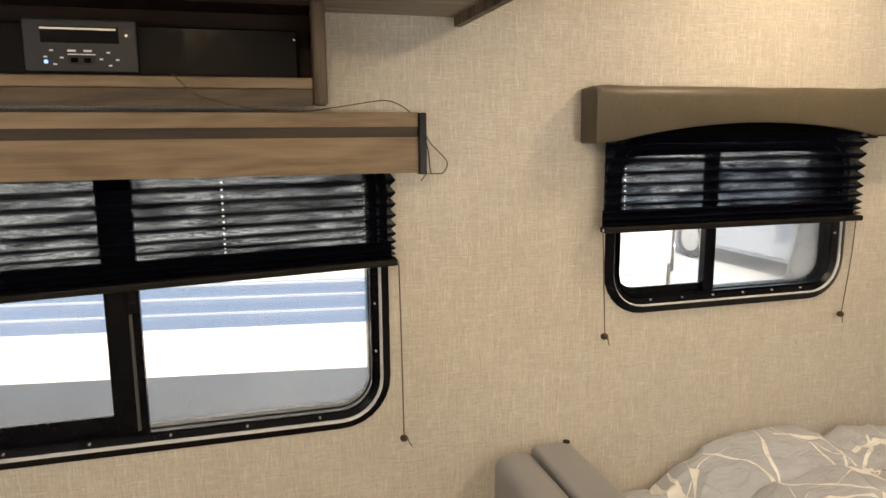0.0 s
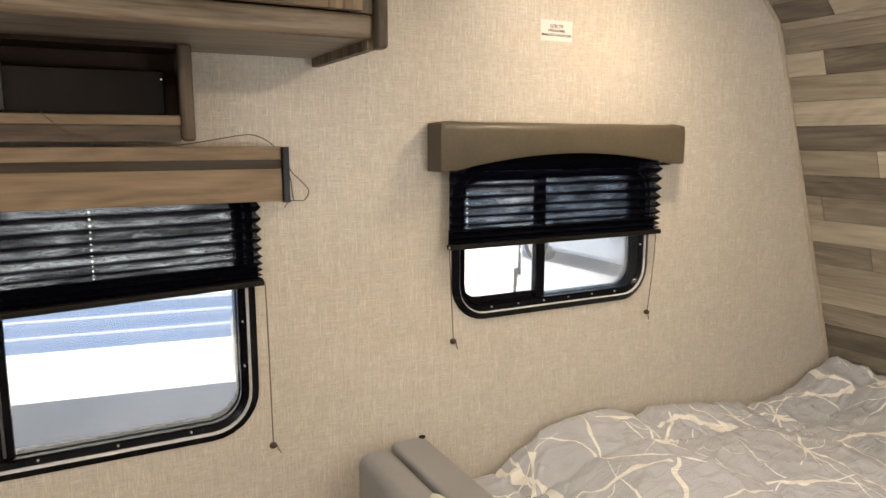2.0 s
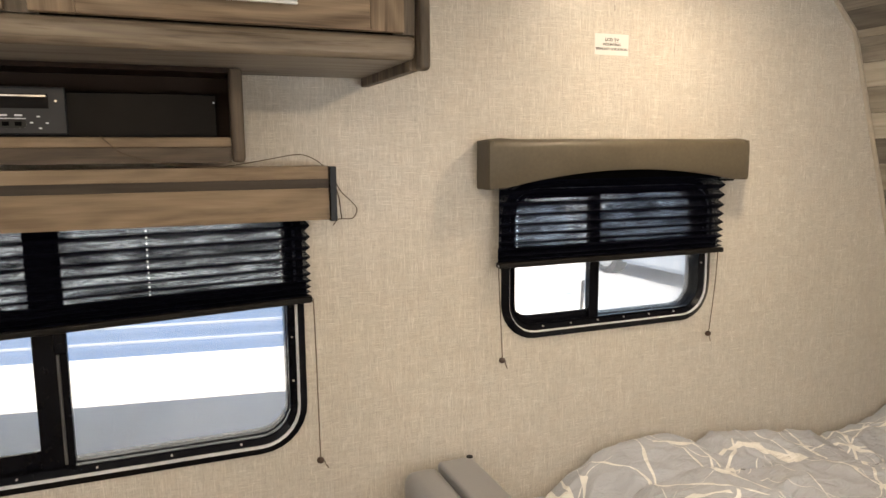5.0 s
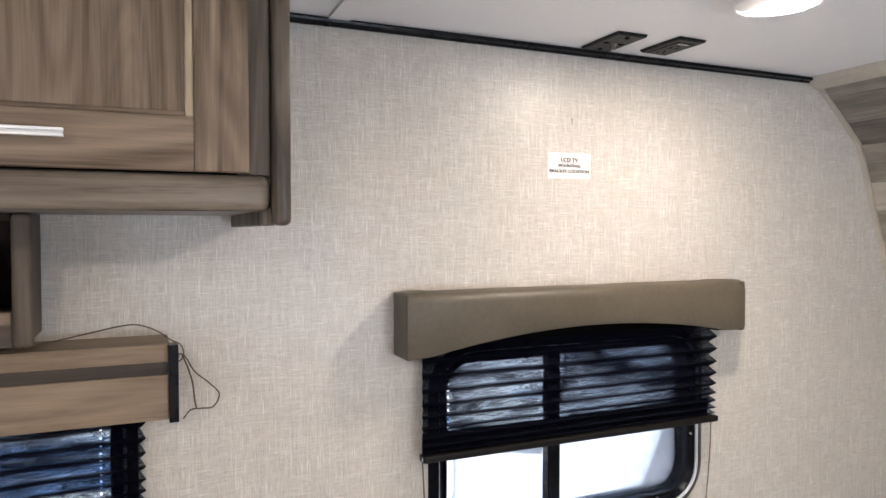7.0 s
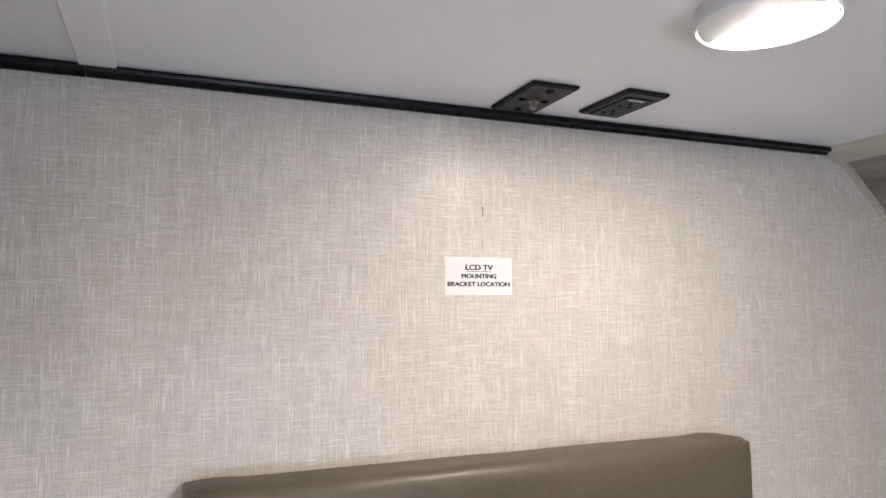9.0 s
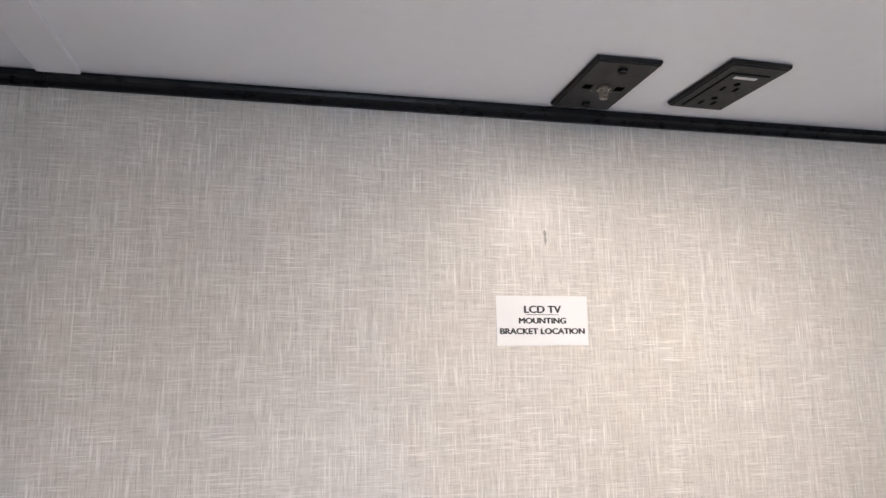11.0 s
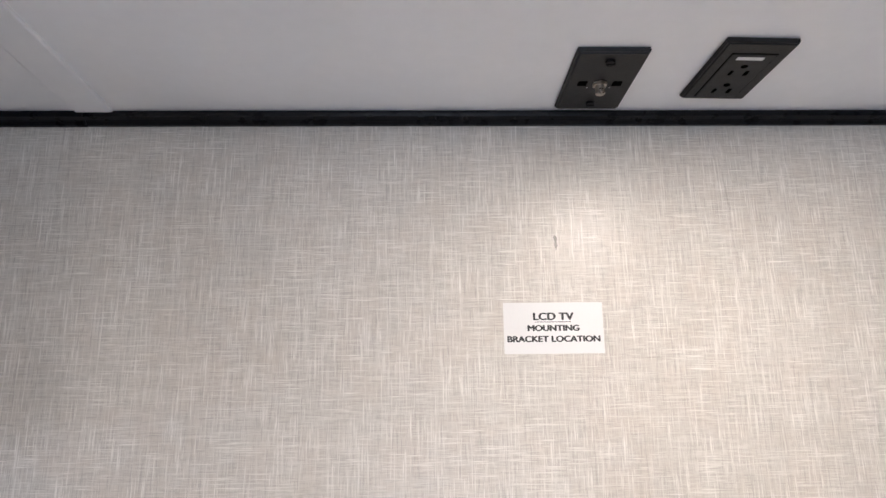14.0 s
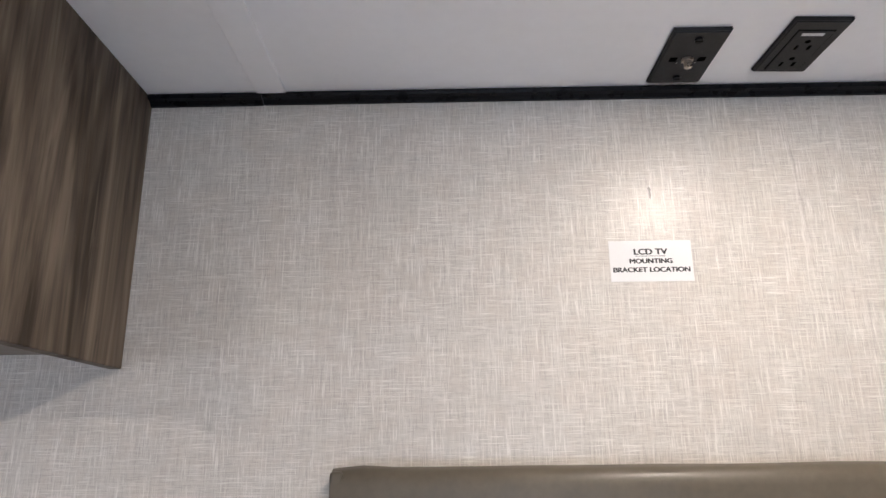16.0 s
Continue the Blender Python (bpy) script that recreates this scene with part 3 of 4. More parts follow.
# ---------------------------------------------------------------- pleated blinds
def blind(x0, x1, top, bottom, droop, pleats, holes, squeeze, cords, label):
    """A pleated blind; droop: how much lower its left end hangs; squeeze: how far the lowest pleats are pressed together."""
    b = thing("pleated_blind", ((x0 + x1) / 2, WALL - 0.03, bottom), label, "blind", "window blinds")
    bm = bmesh.new()
    uvs = bm.loops.layers.uv.new("UVMap")
    cuts = [x0] + sorted(c for h in holes for c in (h - 0.0014, h + 0.0014)) + [x1]
    levels = []
    n = 2 * pleats
    for i in range(n + 1):
        f = (i / n) ** squeeze
        levels.append(f)
    cols = []
    for i, f in enumerate(levels):
        amp = 0.0095 * (1 - 0.35 * (1 - f))
        y = WALL - 0.034 + (amp if i % 2 else -amp)
        row = []
        for k, x in enumerate(cuts):
            lift = droop * (x1 - x) / (x1 - x0)
            z = bottom - lift * (1 - f) + f * (top - bottom)
            jig = 0.0016 * noise.noise(Vector((x * 3, i * 1.7, 0.4)))
            edge = (0.006 if i % 2 == 0 else -0.002) * (-1 if k == 0 else 1) if k in (0, len(cuts) - 1) else 0
            row.append(bm.verts.new((x + edge, y, z + jig)))
        cols.append(row)
    for i in range(n):
        for k in range(len(cuts) - 1):
            vv = ((0.0, 0.5), (0.5, 1.0))[i % 2]
            quads = [(cols[i][k], cols[i][k + 1], cols[i + 1][k + 1], cols[i + 1][k])]
            if k % 2 == 1 and 1 < i < n - 2:
                # a small punched hole in the middle of the fold
                sw, se, ne, nw = quads[0]
                cut = [(bm.verts.new(sw.co.lerp(nw.co, h)), bm.verts.new(se.co.lerp(ne.co, h))) for h in (0.40, 0.62)]
                quads = [(sw, se, cut[0][1], cut[0][0]), (cut[1][0], cut[1][1], ne, nw)]
            for quad in quads:
                f = bm.faces.new(quad)
                for lp, (u, v) in zip(f.loops, ((0, vv[0]), (1, vv[0]), (1, vv[1]), (0, vv[1]))):
                    lp[uvs].uv = (u, v)
    part("cloth", bm, BLIND, b, "black pleated cloth, daylight glimmering through")
    rail = box(x0 - 0.004, x1 + 0.007, WALL - 0.047, WALL - 0.022, bottom - 0.011, bottom + 0.002, 0.003)
    for v in rail.verts:
        v.co.z -= droop * (x1 - v.co.x) / (x1 - x0)
    part("bottom_rail", rail, RAIL, b, "dark bronze bottom rail")
    # flat opaque strip added to block daylight behind the pressed lowest folds
    backing = box(x0 + 0.002, x1 - 0.002, WALL - 0.0232, WALL - 0.0218, bottom, bottom + 0.036)
    for v in backing.verts:
        v.co.z -= droop * (x1 - v.co.x) / (x1 - x0) * (1.0 if v.co.z < bottom + 0.01 else 0.78)
    part("stacked_folds", backing, BACKING_CLOTH, b, "flat black strip added behind the lowest folds to darken them")
    for xe in (x0 - 0.0042, x1 + 0.0072):
        ze = bottom - 0.0045 - droop * (x1 - xe) / (x1 - x0)
        part("end_cap", disc(xe - 0.0008, WALL - 0.0400, ze, 0.0030, 0.0016, "x", 12), BEAD, b, "pale grey rail end cap")
    part("head_rail", box(x0 + 0.002, x1 - 0.002, WALL - 0.046, WALL - 0.002, top - 0.004, top + 0.02, 0.002), BLACK_HOLE, b)
    for x, zt, xk, zk in cords:
        line = [(x, WALL - 0.036, zt), (x + (xk - x) * 0.3 + 0.001, WALL - 0.034, zt + (zk - zt) * 0.4), (xk, WALL - 0.029, zk)]
        cord = part("pull_cord", tube(smooth_line(line), 0.0014, 6), CORD, b, "thin brown pull cord", True)
        kb = bmesh.new()
        bmesh.ops.create_uvsphere(kb, u_segments=14, v_segments=9, radius=0.0088, matrix=Matrix.Translation((xk, WALL - 0.027, zk)))
        for v in kb.verts:
            v.co.z = zk + (v.co.z - zk) * 0.85
        part("knob", kb, KNOB, b, "dark wooden cord knob", True)
        tail = [(xk + 0.002, WALL - 0.024, zk), (xk + 0.009, WALL - 0.026, zk - 0.002), (xk + 0.012, WALL - 0.022, zk - 0.012), (xk + 0.020, WALL - 0.016, zk - 0.026)]
        part("cord_tail", tube(smooth_line(tail, 5), 0.0012, 6), CORD, b, "frayed cord end", True)
    return b


blind(-0.70, 0.327, 1.43, 1.190, 0.038, 13, (0.010, 0.271, -0.42), 1.6, ((0.337, 1.186, 0.343, 0.808),), "black pleated blind pulled half down, hanging askew")
blind(0.790, 1.470, 1.437, 1.232, 0.0, 10, (0.838,), 1.5, ((0.787, 1.225, 0.803, 0.987), (1.466, 1.225, 1.453, 0.987)), "black pleated blind pulled half down in the small window")


# ---------------------------------------------------------------- valances
v1 = thing("wooden_valance", (0.0, WALL, 1.363), "tan wood-grain box valance with a dark inlaid stripe", "valance")
part("front_board", box(-0.76, 0.364, 1.265, 1.277, 1.448, 1.474, 0.001), TAN_H, v1, "tan oak-grain upper board")
part("front_board", box(-0.76, 0.364, 1.265, 1.277, 1.364, 1.4295, 0.001), TAN_H, v1, "tan oak-grain lower board")
part("stripe", box(-0.76, 0.364, 1.268, 1.276, 1.4295, 1.448), STRIPE, v1, "dark brown inlaid stripe")
part("top_board", box(-0.76, 0.366, 1.277, WALL - 0.001, 1.462, 1.4738, 0.001), TAN_H, v1, "tan top board")
part("end_cap", box(0.3645, 0.3775, 1.255, 1.281, 1.361, 1.4735, 0.001), BLACK_TRIM, v1, "black plastic corner cap")
part("end_board", box(0.352, 0.3635, 1.282, WALL - 0.001, 1.366, 1.4615, 0.001), TAN_H, v1)

v2 = thing("upholstered_valance", (1.135, WALL, 1.414), "taupe vinyl padded valance with an arched lower edge", "valance")
bm = bmesh.new()
profile = [(0.0, 0.0), (-0.055, 0.003), (-0.065, -0.001), (-0.071, -0.008), (-0.073, -0.018)]
cols = []
STEPS = 48
for i in range(STEPS + 1):
    x = 0.746 + (1.523 - 0.746) * i / STEPS
    f = (x - 0.785) / (1.475 - 0.785)
    low = 1.415 + 0.0085 * i / STEPS + (0.0350 * (1 - (2 * f - 1) ** 2) if 0 < f < 1 else 0)
    top = 1.527 + 0.0015 * noise.noise(Vector((x * 9, 0, 0)))
    top += 0.0035 * max(0.0, min(1.0, (abs(x - 1.1355) - 0.32) / 0.035))
    soft = 0.004 * (abs(2 * i / STEPS - 1) ** 12)
    puff = 0.0012 * noise.noise(Vector((x * 14, 3, 0)))
    row = [bm.verts.new((x, WALL - 0.001 + dy * (1 - soft * 4) + (puff if dy else 0), top + dz - soft)) for dy, dz in profile]
    row += [bm.verts.new((x, WALL - 0.073 + puff, low + 0.006)), bm.verts.new((x, WALL - 0.070, low)), bm.verts.new((x, WALL - 0.059, low)), bm.verts.new((x, WALL - 0.057, top - 0.012)), bm.verts.new((x, WALL - 0.001, top - 0.012))]
    cols.append(row)
m = len(cols[0])
for a, b in zip(cols, cols[1:]):
    for k in range(m):
        bm.faces.new((a[k], a[(k + 1) % m], b[(k + 1) % m], b[k]))
bm.faces.new(cols[0])
bm.faces.new(cols[-1][::-1])
part("padded_front", bm, VALANCE, v2, "taupe vinyl over padding", True)
for xa, xb, za in ((0.7445, 0.759, 1.4125), (1.511, 1.5245, 1.4210)):
    part("return", box(xa, xb, WALL - 0.0725, WALL - 0.001, za, 1.5265, 0.004, 3), VALANCE, v2, "wrapped end return", True)
part("fastener", box(1.487, 1.516, WALL - 0.03, WALL - 0.001, 1.4165, 1.4208, 0.001), RAIL, v2, "small dark bracket")

# ---------------------------------------------------------------- overhead cabinet
FACE = 1.030


def cabinet_door(cab, x0, x1, z0, z1):
    """A framed door with a recessed panel, a beaded edge and a bar handle."""
    f = FACE - 0.001
    y = f - 0.017
    s = 0.060
    door = part("door", box(x0 + s, x1 - s, f - 0.009, f, z0 + s, z1 - s), CAB_V, cab, "grey-brown wood-grain door panel")
    part("stile", box(x0, x0 + s, y, f, z0, z1, 0.0015), CAB_V, door)
    part("stile", box(x1 - s, x1, y, f, z0, z1, 0.0015), CAB_V, door)
    part("rail", box(x0 + s, x1 - s, y, f, z0, z0 + s, 0.0015), CAB_H, door)
    part("rail", box(x0 + s, x1 - s, y, f, z1 - s, z1, 0.0015), CAB_H, door)
    for xa, xb, za, zb in ((x0 + s, x0 + s + 0.009, z0 + s, z1 - s), (x1 - s - 0.009, x1 - s, z0 + s, z1 - s)):
        part("bead", box(xa, xb, y + 0.002, f, za, zb, 0.0025), CAB_BEAD, door, "pale moulded bead")
    part("bead", box(x0 + s, x1 - s, y + 0.003, f, z0 + s, z0 + s + 0.006, 0.002), CAB_H, door)
    part("bead", box(x0 + s, x1 - s, y + 0.003, f, z1 - s - 0.006, z1 - s, 0.002), CAB_H, door)
    xm, zh = (x0 + x1) / 2 - 0.008, 1.7365
    bm = box(xm - 0.103, xm + 0.103, y - 0.030, y - 0.0245, zh - 0.0046, zh - 0.0008, 0.0009)
    box(xm - 0.103, xm + 0.103, y - 0.030, y - 0.0245, zh + 0.0008, zh + 0.0046, 0.0009, bm=bm)
    box(xm - 0.102, xm + 0.102, y - 0.0265, y - 0.0245, zh - 0.001, zh + 0.001, bm=bm)
    part("handle", bm, BRIGHT, door, "brushed chrome bar handle")
    for xs in (xm - 0.08, xm + 0.08):
        part("handle_post", disc(xs, y - 0.026, zh, 0.004, 0.026, "y", 12), CHROME, door)
    return door


cab = thing("overhead_cabinet", (-0.35, WALL, 1.643), "grey-brown wood-grain overhead cabinet with framed doors", "cabinet")
part("side_panel", box(0.4650, 0.4810, FACE + 0.014, WALL - 0.001, 1.6435, CEIL - 0.001, 0.0015), BROWN_V, cab, "brown wood-grain end panel")
post = box(0.474, 0.494, FACE - 0.020, FACE + 0.0135, 1.643, CEIL - 0.001, 0.008, 4)
part("corner_post", post, SHADED_V, cab, "rounded corner post", True)
part("bottom_rail", box(-1.30, 0.4725, FACE - 0.004, FACE + 0.018, 1.660, 1.703, 0.012, 5), RAIL_H, cab, "rounded lower rail", True)
part("top_rail", box(-1.30, 0.4735, FACE, FACE + 0.018, 1.952, CEIL - 0.001, 0.001), CAB_H, cab)
for xa, xb in ((0.436, 0.4715), (-0.155, -0.105), (-0.745, -0.695), (-1.30, -1.25)):
    part("face_stile", box(xa, xb, FACE + 0.0005, FACE + 0.0175, 1.7033, 1.9515), SHADED_V, cab)
part("underside", box(-1.30, 0.474, FACE + 0.0185, WALL - 0.001, 1.662, 1.672), CAB_Y, cab, "plain wood-grain underside")
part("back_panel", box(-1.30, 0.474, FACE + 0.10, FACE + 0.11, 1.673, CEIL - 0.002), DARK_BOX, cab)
cabinet_door(cab, -0.115, 0.446, 1.704, 1.963)
cabinet_door(cab, -0.705, -0.145, 1.704, 1.963)
cabinet_door(cab, -1.290, -0.735, 1.704, 1.963)

# ---------------------------------------------------------------- stereo niche below the cabinet
box_ = thing("stereo_shelf", (-0.2, WALL, 1.483), "dark open niche with a pale wooden ledge under the cabinet", "shelf")
FRONT = 1.25
post = box(0.174, 0.1985, FRONT - 0.012, FRONT + 0.012, 1.484, 1.661, 0.0075, 4)
part("corner_post", post, NICHE_V, box_, "rounded wooden corner post", True)
part("side_panel", box(0.182, 0.1935, FRONT + 0.0125, WALL - 0.001, 1.490, 1.661), NICHE_V, box_)
part("ledge", box(-1.0, 0.1735, FRONT - 0.006, FRONT + 0.020, 1.513, 1.5315, 0.003, 3), TAN_H, box_, "pale tan wooden ledge", True)
part("skirt", box(-1.0, 0.1735, FRONT + 0.0015, FRONT + 0.012, 1.484, 1.5125), NICHE_H, box_, "grey-brown apron board")
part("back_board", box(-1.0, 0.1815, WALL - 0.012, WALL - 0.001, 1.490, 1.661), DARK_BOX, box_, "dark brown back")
part("shelf_board", box(-1.0, 0.1815, FRONT + 0.0205, WALL - 0.0125, 1.515, 1.531), DARK_BOX, box_)
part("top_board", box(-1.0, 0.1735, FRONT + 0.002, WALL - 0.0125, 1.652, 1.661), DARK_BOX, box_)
part("faceplate", box(-0.9, 0.150, FRONT + 0.018, FRONT + 0.024, 1.5315, 1.612, 0.002), BLACK_GLOSS, box_, "glossy black front panel")
part("faceplate_lip", box(-0.9, 0.150, FRONT + 0.010, FRONT + 0.0175, 1.5318, 1.5355, 0.001), BLACK_GLOSS, box_)
part("switch_dot", disc(0.146, FRONT + 0.0165, 1.597, 0.0018, 0.002, "y", 8), PALE_MARK, box_)

radio = thing("car_stereo", (-0.19, FRONT, 1.532), "charcoal stereo unit with a lit blue button", "stereo")
ry = FRONT + 0.004
part("body", box(-0.268, -0.104, ry, FRONT + 0.0175, 1.5365, 1.618, 0.002), GREY_RADIO, radio, "charcoal plastic front")
part("display", box(-0.243, -0.130, ry - 0.001, ry + 0.002, 1.581, 1.606, 0.0005), BLACK_GLOSS, radio, "glossy display window")
# chrome strip put in as the lamp's reflection along the display
part("disc_slot", box(-0.243, -0.133, ry - 0.0022, ry - 0.0008, 1.6005, 1.6045, 0.0006), CHROME, radio, "bright strip for the lamp reflected in the display")
for bx, bz in ((-0.229, 1.569), (-0.225, 1.548), (-0.215, 1.558), (-0.238, 1.559), (-0.158, 1.5565), (-0.147, 1.567), (-0.145, 1.547), (-0.134, 1.556)):
    part("button", box(bx - 0.0025, bx + 0.0025, ry - 0.0015, ry + 0.001, bz - 0.0012, bz + 0.0012), PALE_MARK, radio)
for bx in (-0.200, -0.177):
    part("button", box(bx - 0.006, bx + 0.006, ry - 0.0015, ry + 0.001, 1.5675, 1.5705), PALE_MARK, radio)
part("port", prism(rounded(-0.206, -0.166, 1.547, 1.562, 0.005, 4), ry - 0.0012, ry + 0.001), BLACK_PLATE, radio, "grey port surround")
for bx in (-0.197, -0.178):
    part("port", box(bx - 0.005, bx + 0.005, ry - 0.0024, ry - 0.0013, 1.551, 1.558), BLACK_HOLE, radio, "dark socket")
part("port_line", box(-0.206, -0.166, ry - 0.0016, ry + 0.001, 1.5628, 1.5642), PALE_MARK, radio)
part("led", disc(-0.2375, ry - 0.0025, 1.5515, 0.0032, 0.003, "y", 12), BLUE_LED, radio, "glowing blue button")
part("screw", disc(-0.1185, ry - 0.0012, 1.594, 0.0024, 0.002, "y", 10), CHROME, radio)

# loose wire over the ledge and the valance
line = [(-0.052, 1.236, 1.534), (-0.040, 1.238, 1.522), (-0.018, 1.240, 1.503), (0.03, 1.250, 1.488), (0.093, 1.262, 1.478), (0.16, 1.272, 1.4765), (0.205, 1.285, 1.482), (0.250, 1.30, 1.489), (0.30, 1.315, 1.497), (0.325, 1.322, 1.4965), (0.350, 1.325, 1.486),
        (0.368, 1.325, 1.472), (0.384, 1.327, 1.462), (0.388, 1.328, 1.445), (0.380, 1.328, 1.436), (0.382, 1.330, 1.448), (0.392, 1.331, 1.440), (0.404, 1.333, 1.418), (0.425, 1.337, 1.398), (0.441, 1.340, 1.378), (0.432, 1.342, 1.358), (0.412, 1.342, 1.357), (0.398, 1.342, 1.356), (0.387, 1.342, 1.343)]
single("loose_wire", tube(smooth_line(line, 6), 0.0011, 6), WIRE, "thin dark loose wire trailing over the wooden valance", "wire", smooth=True)
line = [(0.386, 1.331, 1.446), (0.394, 1.333, 1.425), (0.401, 1.335, 1.40), (0.404, 1.337, 1.372), (0.407, 1.339, 1.357)]
single("loose_wire", tube(smooth_line(line, 5), 0.0013, 6), WIRE, "twisted end of a thin dark wire", "wire", smooth=True)

# ---------------------------------------------------------------- label on the wall
lab = thing("wall_label", (1.1205, WALL, 1.741), "white paper label with black capital lettering on the wall", "label")
part("paper", box(1.070, 1.1715, WALL - 0.0011, WALL - 0.0004, 1.741, 1.793), WHITE_PAPER, lab)
flat = Matrix.Rotation(radians(90), 4, "X")
wide = flat @ Matrix.Diagonal((1.16, 1, 1, 1))
letters("LCD TV", 0.0104, (1.1205, WALL - 0.0014, 1.7752), INK, lab, wide, 0.00052)
letters("MOUNTING", 0.0084, (1.1205, WALL - 0.0014, 1.7640), INK, lab, wide, 0.00047)
letters("BRACKET LOCATION", 0.0084, (1.1205, WALL - 0.0014, 1.7530), INK, lab, wide, 0.00047)
part("underline", box(1.102, 1.139, WALL - 0.0014, WALL - 0.0012, 1.7728, 1.7734), INK, lab)


# scuff and wallpaper crease near the label
bm = bmesh.new()
outline = [(0.0, 0.010), (0.0022, 0.006), (0.0016, 0.001), (0.0024, -0.004), (0.0004, -0.011), (-0.0010, -0.004), (-0.0006, 0.002), (-0.0020, 0.007)]
prism([(1.127 + a, 1.8565 + b * 0.85) for a, b in outline], WALL - 0.0003, WALL + 0.0002, bm)
single("scuff_mark", bm, SCUFF, "small grey scuff on the wallpaper above the label", "scuff")
bm = bmesh.new()
rows = []
for i in range(25):
    z = 1.984 - 0.24 * i / 24
    x = 1.310 + 0.012 * (i / 24) ** 1.6 + 0.0015 * noise.noise(Vector((0, 0, z * 30)))
    w, h = 0.0035 + 0.001 * math.sin(i), 0.0010 * (0.4 + 0.6 * abs(math.cos(i * 0.4)))
    rows.append([bm.verts.new((x + a * w, WALL + 0.0004 - b * h * 1.6, z)) for a, b in ((-1, 0), (-0.4, 0.8), (0.1, 1), (0.5, 0.7), (1, 0))])
for a, b in zip(rows, rows[1:]):
    for k in range(4):
        bm.faces.new((a[k], a[k + 1], b[k + 1], b[k]))
single("trim_5", bm, LINEN, "raised crease in the wallpaper", "wall crease", "structure", True)


# ---------------------------------------------------------------- plates on the ceiling
def ceiling_plate(name, x, y, turn, label, half=0.060):
    p = thing(name, (x, y, CEIL), label, "outlet")
    bm = box(-0.0345, 0.0345, -half, half, -0.0060, -0.0005)
    for v in bm.verts:
        if v.co.z < -0.004:
            v.co.x *= 0.92
            v.co.y *= 0.95
    bmesh.ops.bevel(bm, geom=list(bm.edges), offset=0.0015, segments=2, affect="EDGES")
    return p, bm


def place_local(name, bm, material, parent, turn, label="", smooth=False):
    bm.transform(Matrix.Rotation(radians(turn), 4, "Z"))
    bm.transform(Matrix.Translation(ORIGIN[parent]))
    return part(name, bm, material, parent, label, smooth)


coax, bm = ceiling_plate("coax_plate", 1.162, 1.2835, 0, "black plastic ceiling plate with a coaxial connector")
plate = place_local("plate", bm, BLACK_PLATE, coax, 0, "black plastic cover plate")
for sy in (-0.042, 0.042):
    place_local("screw", disc(0, sy, -0.0085, 0.0048, 0.003, "z", 16), BLACK_TRIM, coax, 0, "black screw")
    place_local("screw_slot", box(-0.004, 0.004, sy - 0.0007, sy + 0.0007, -0.0088, -0.0083), BLACK_HOLE, coax, 0)
for sx in (-0.017, 0.017):
    place_local("notch", box(sx - 0.0045, sx + 0.0045, -0.0045, 0.0045, -0.0064, -0.0056), BLACK_HOLE, coax, 0, "square notch")
    place_local("stud", disc(sx * 0.65, 0.006, -0.0072, 0.0011, 0.0014, "z", 8), CHROME, coax, 0)
bm = disc(0, 0, -0.0085, 0.0075, 0.003, "z", 6)
disc(0, 0, -0.0175, 0.0042, 0.009, "z", 16, bm)
for i in range(3):
    disc(0, 0, -0.0168 + i * 0.0026, 0.0048, 0.0011, "z", 16, bm)
place_local("connector", bm, DULL_METAL, coax, 0, "threaded metal coaxial connector")

power, bm = ceiling_plate("power_outlet", 1.2880, 1.2640, 2, "black ceiling power outlet with two sockets", 0.0560)
place_local("plate", bm, BLACK_PLATE, power, 2, "black plastic cover plate")
bm = box(-0.0215, 0.0215, -0.0375, 0.0465, -0.0064, -0.0058)
place_local("gap", bm, BLACK_HOLE, power, 2)
place_local("insert", box(-0.0205, 0.0205, -0.0365, 0.0455, -0.0072, -0.0058, 0.0006), BLACK_PLATE, power, 2, "recessed socket insert")
for cy in (-0.010, 0.026):
    for sx, w in ((-0.0075, 0.0015), (0.0075, 0.0018)):
        place_local("slot", box(sx - w, sx + w, cy + 0.002, cy + 0.0105, -0.0076, -0.0070), BLACK_HOLE, power, 2)
    place_local("slot", disc(0, cy - 0.006, -0.0076, 0.0032, 0.0007, "z", 12), BLACK_HOLE, power, 2)
place_local("sticker", box(-0.014, 0.011, -0.0325, -0.0278, -0.0077, -0.0071), WHITE_PAPER, power, 2, "small white rating sticker")


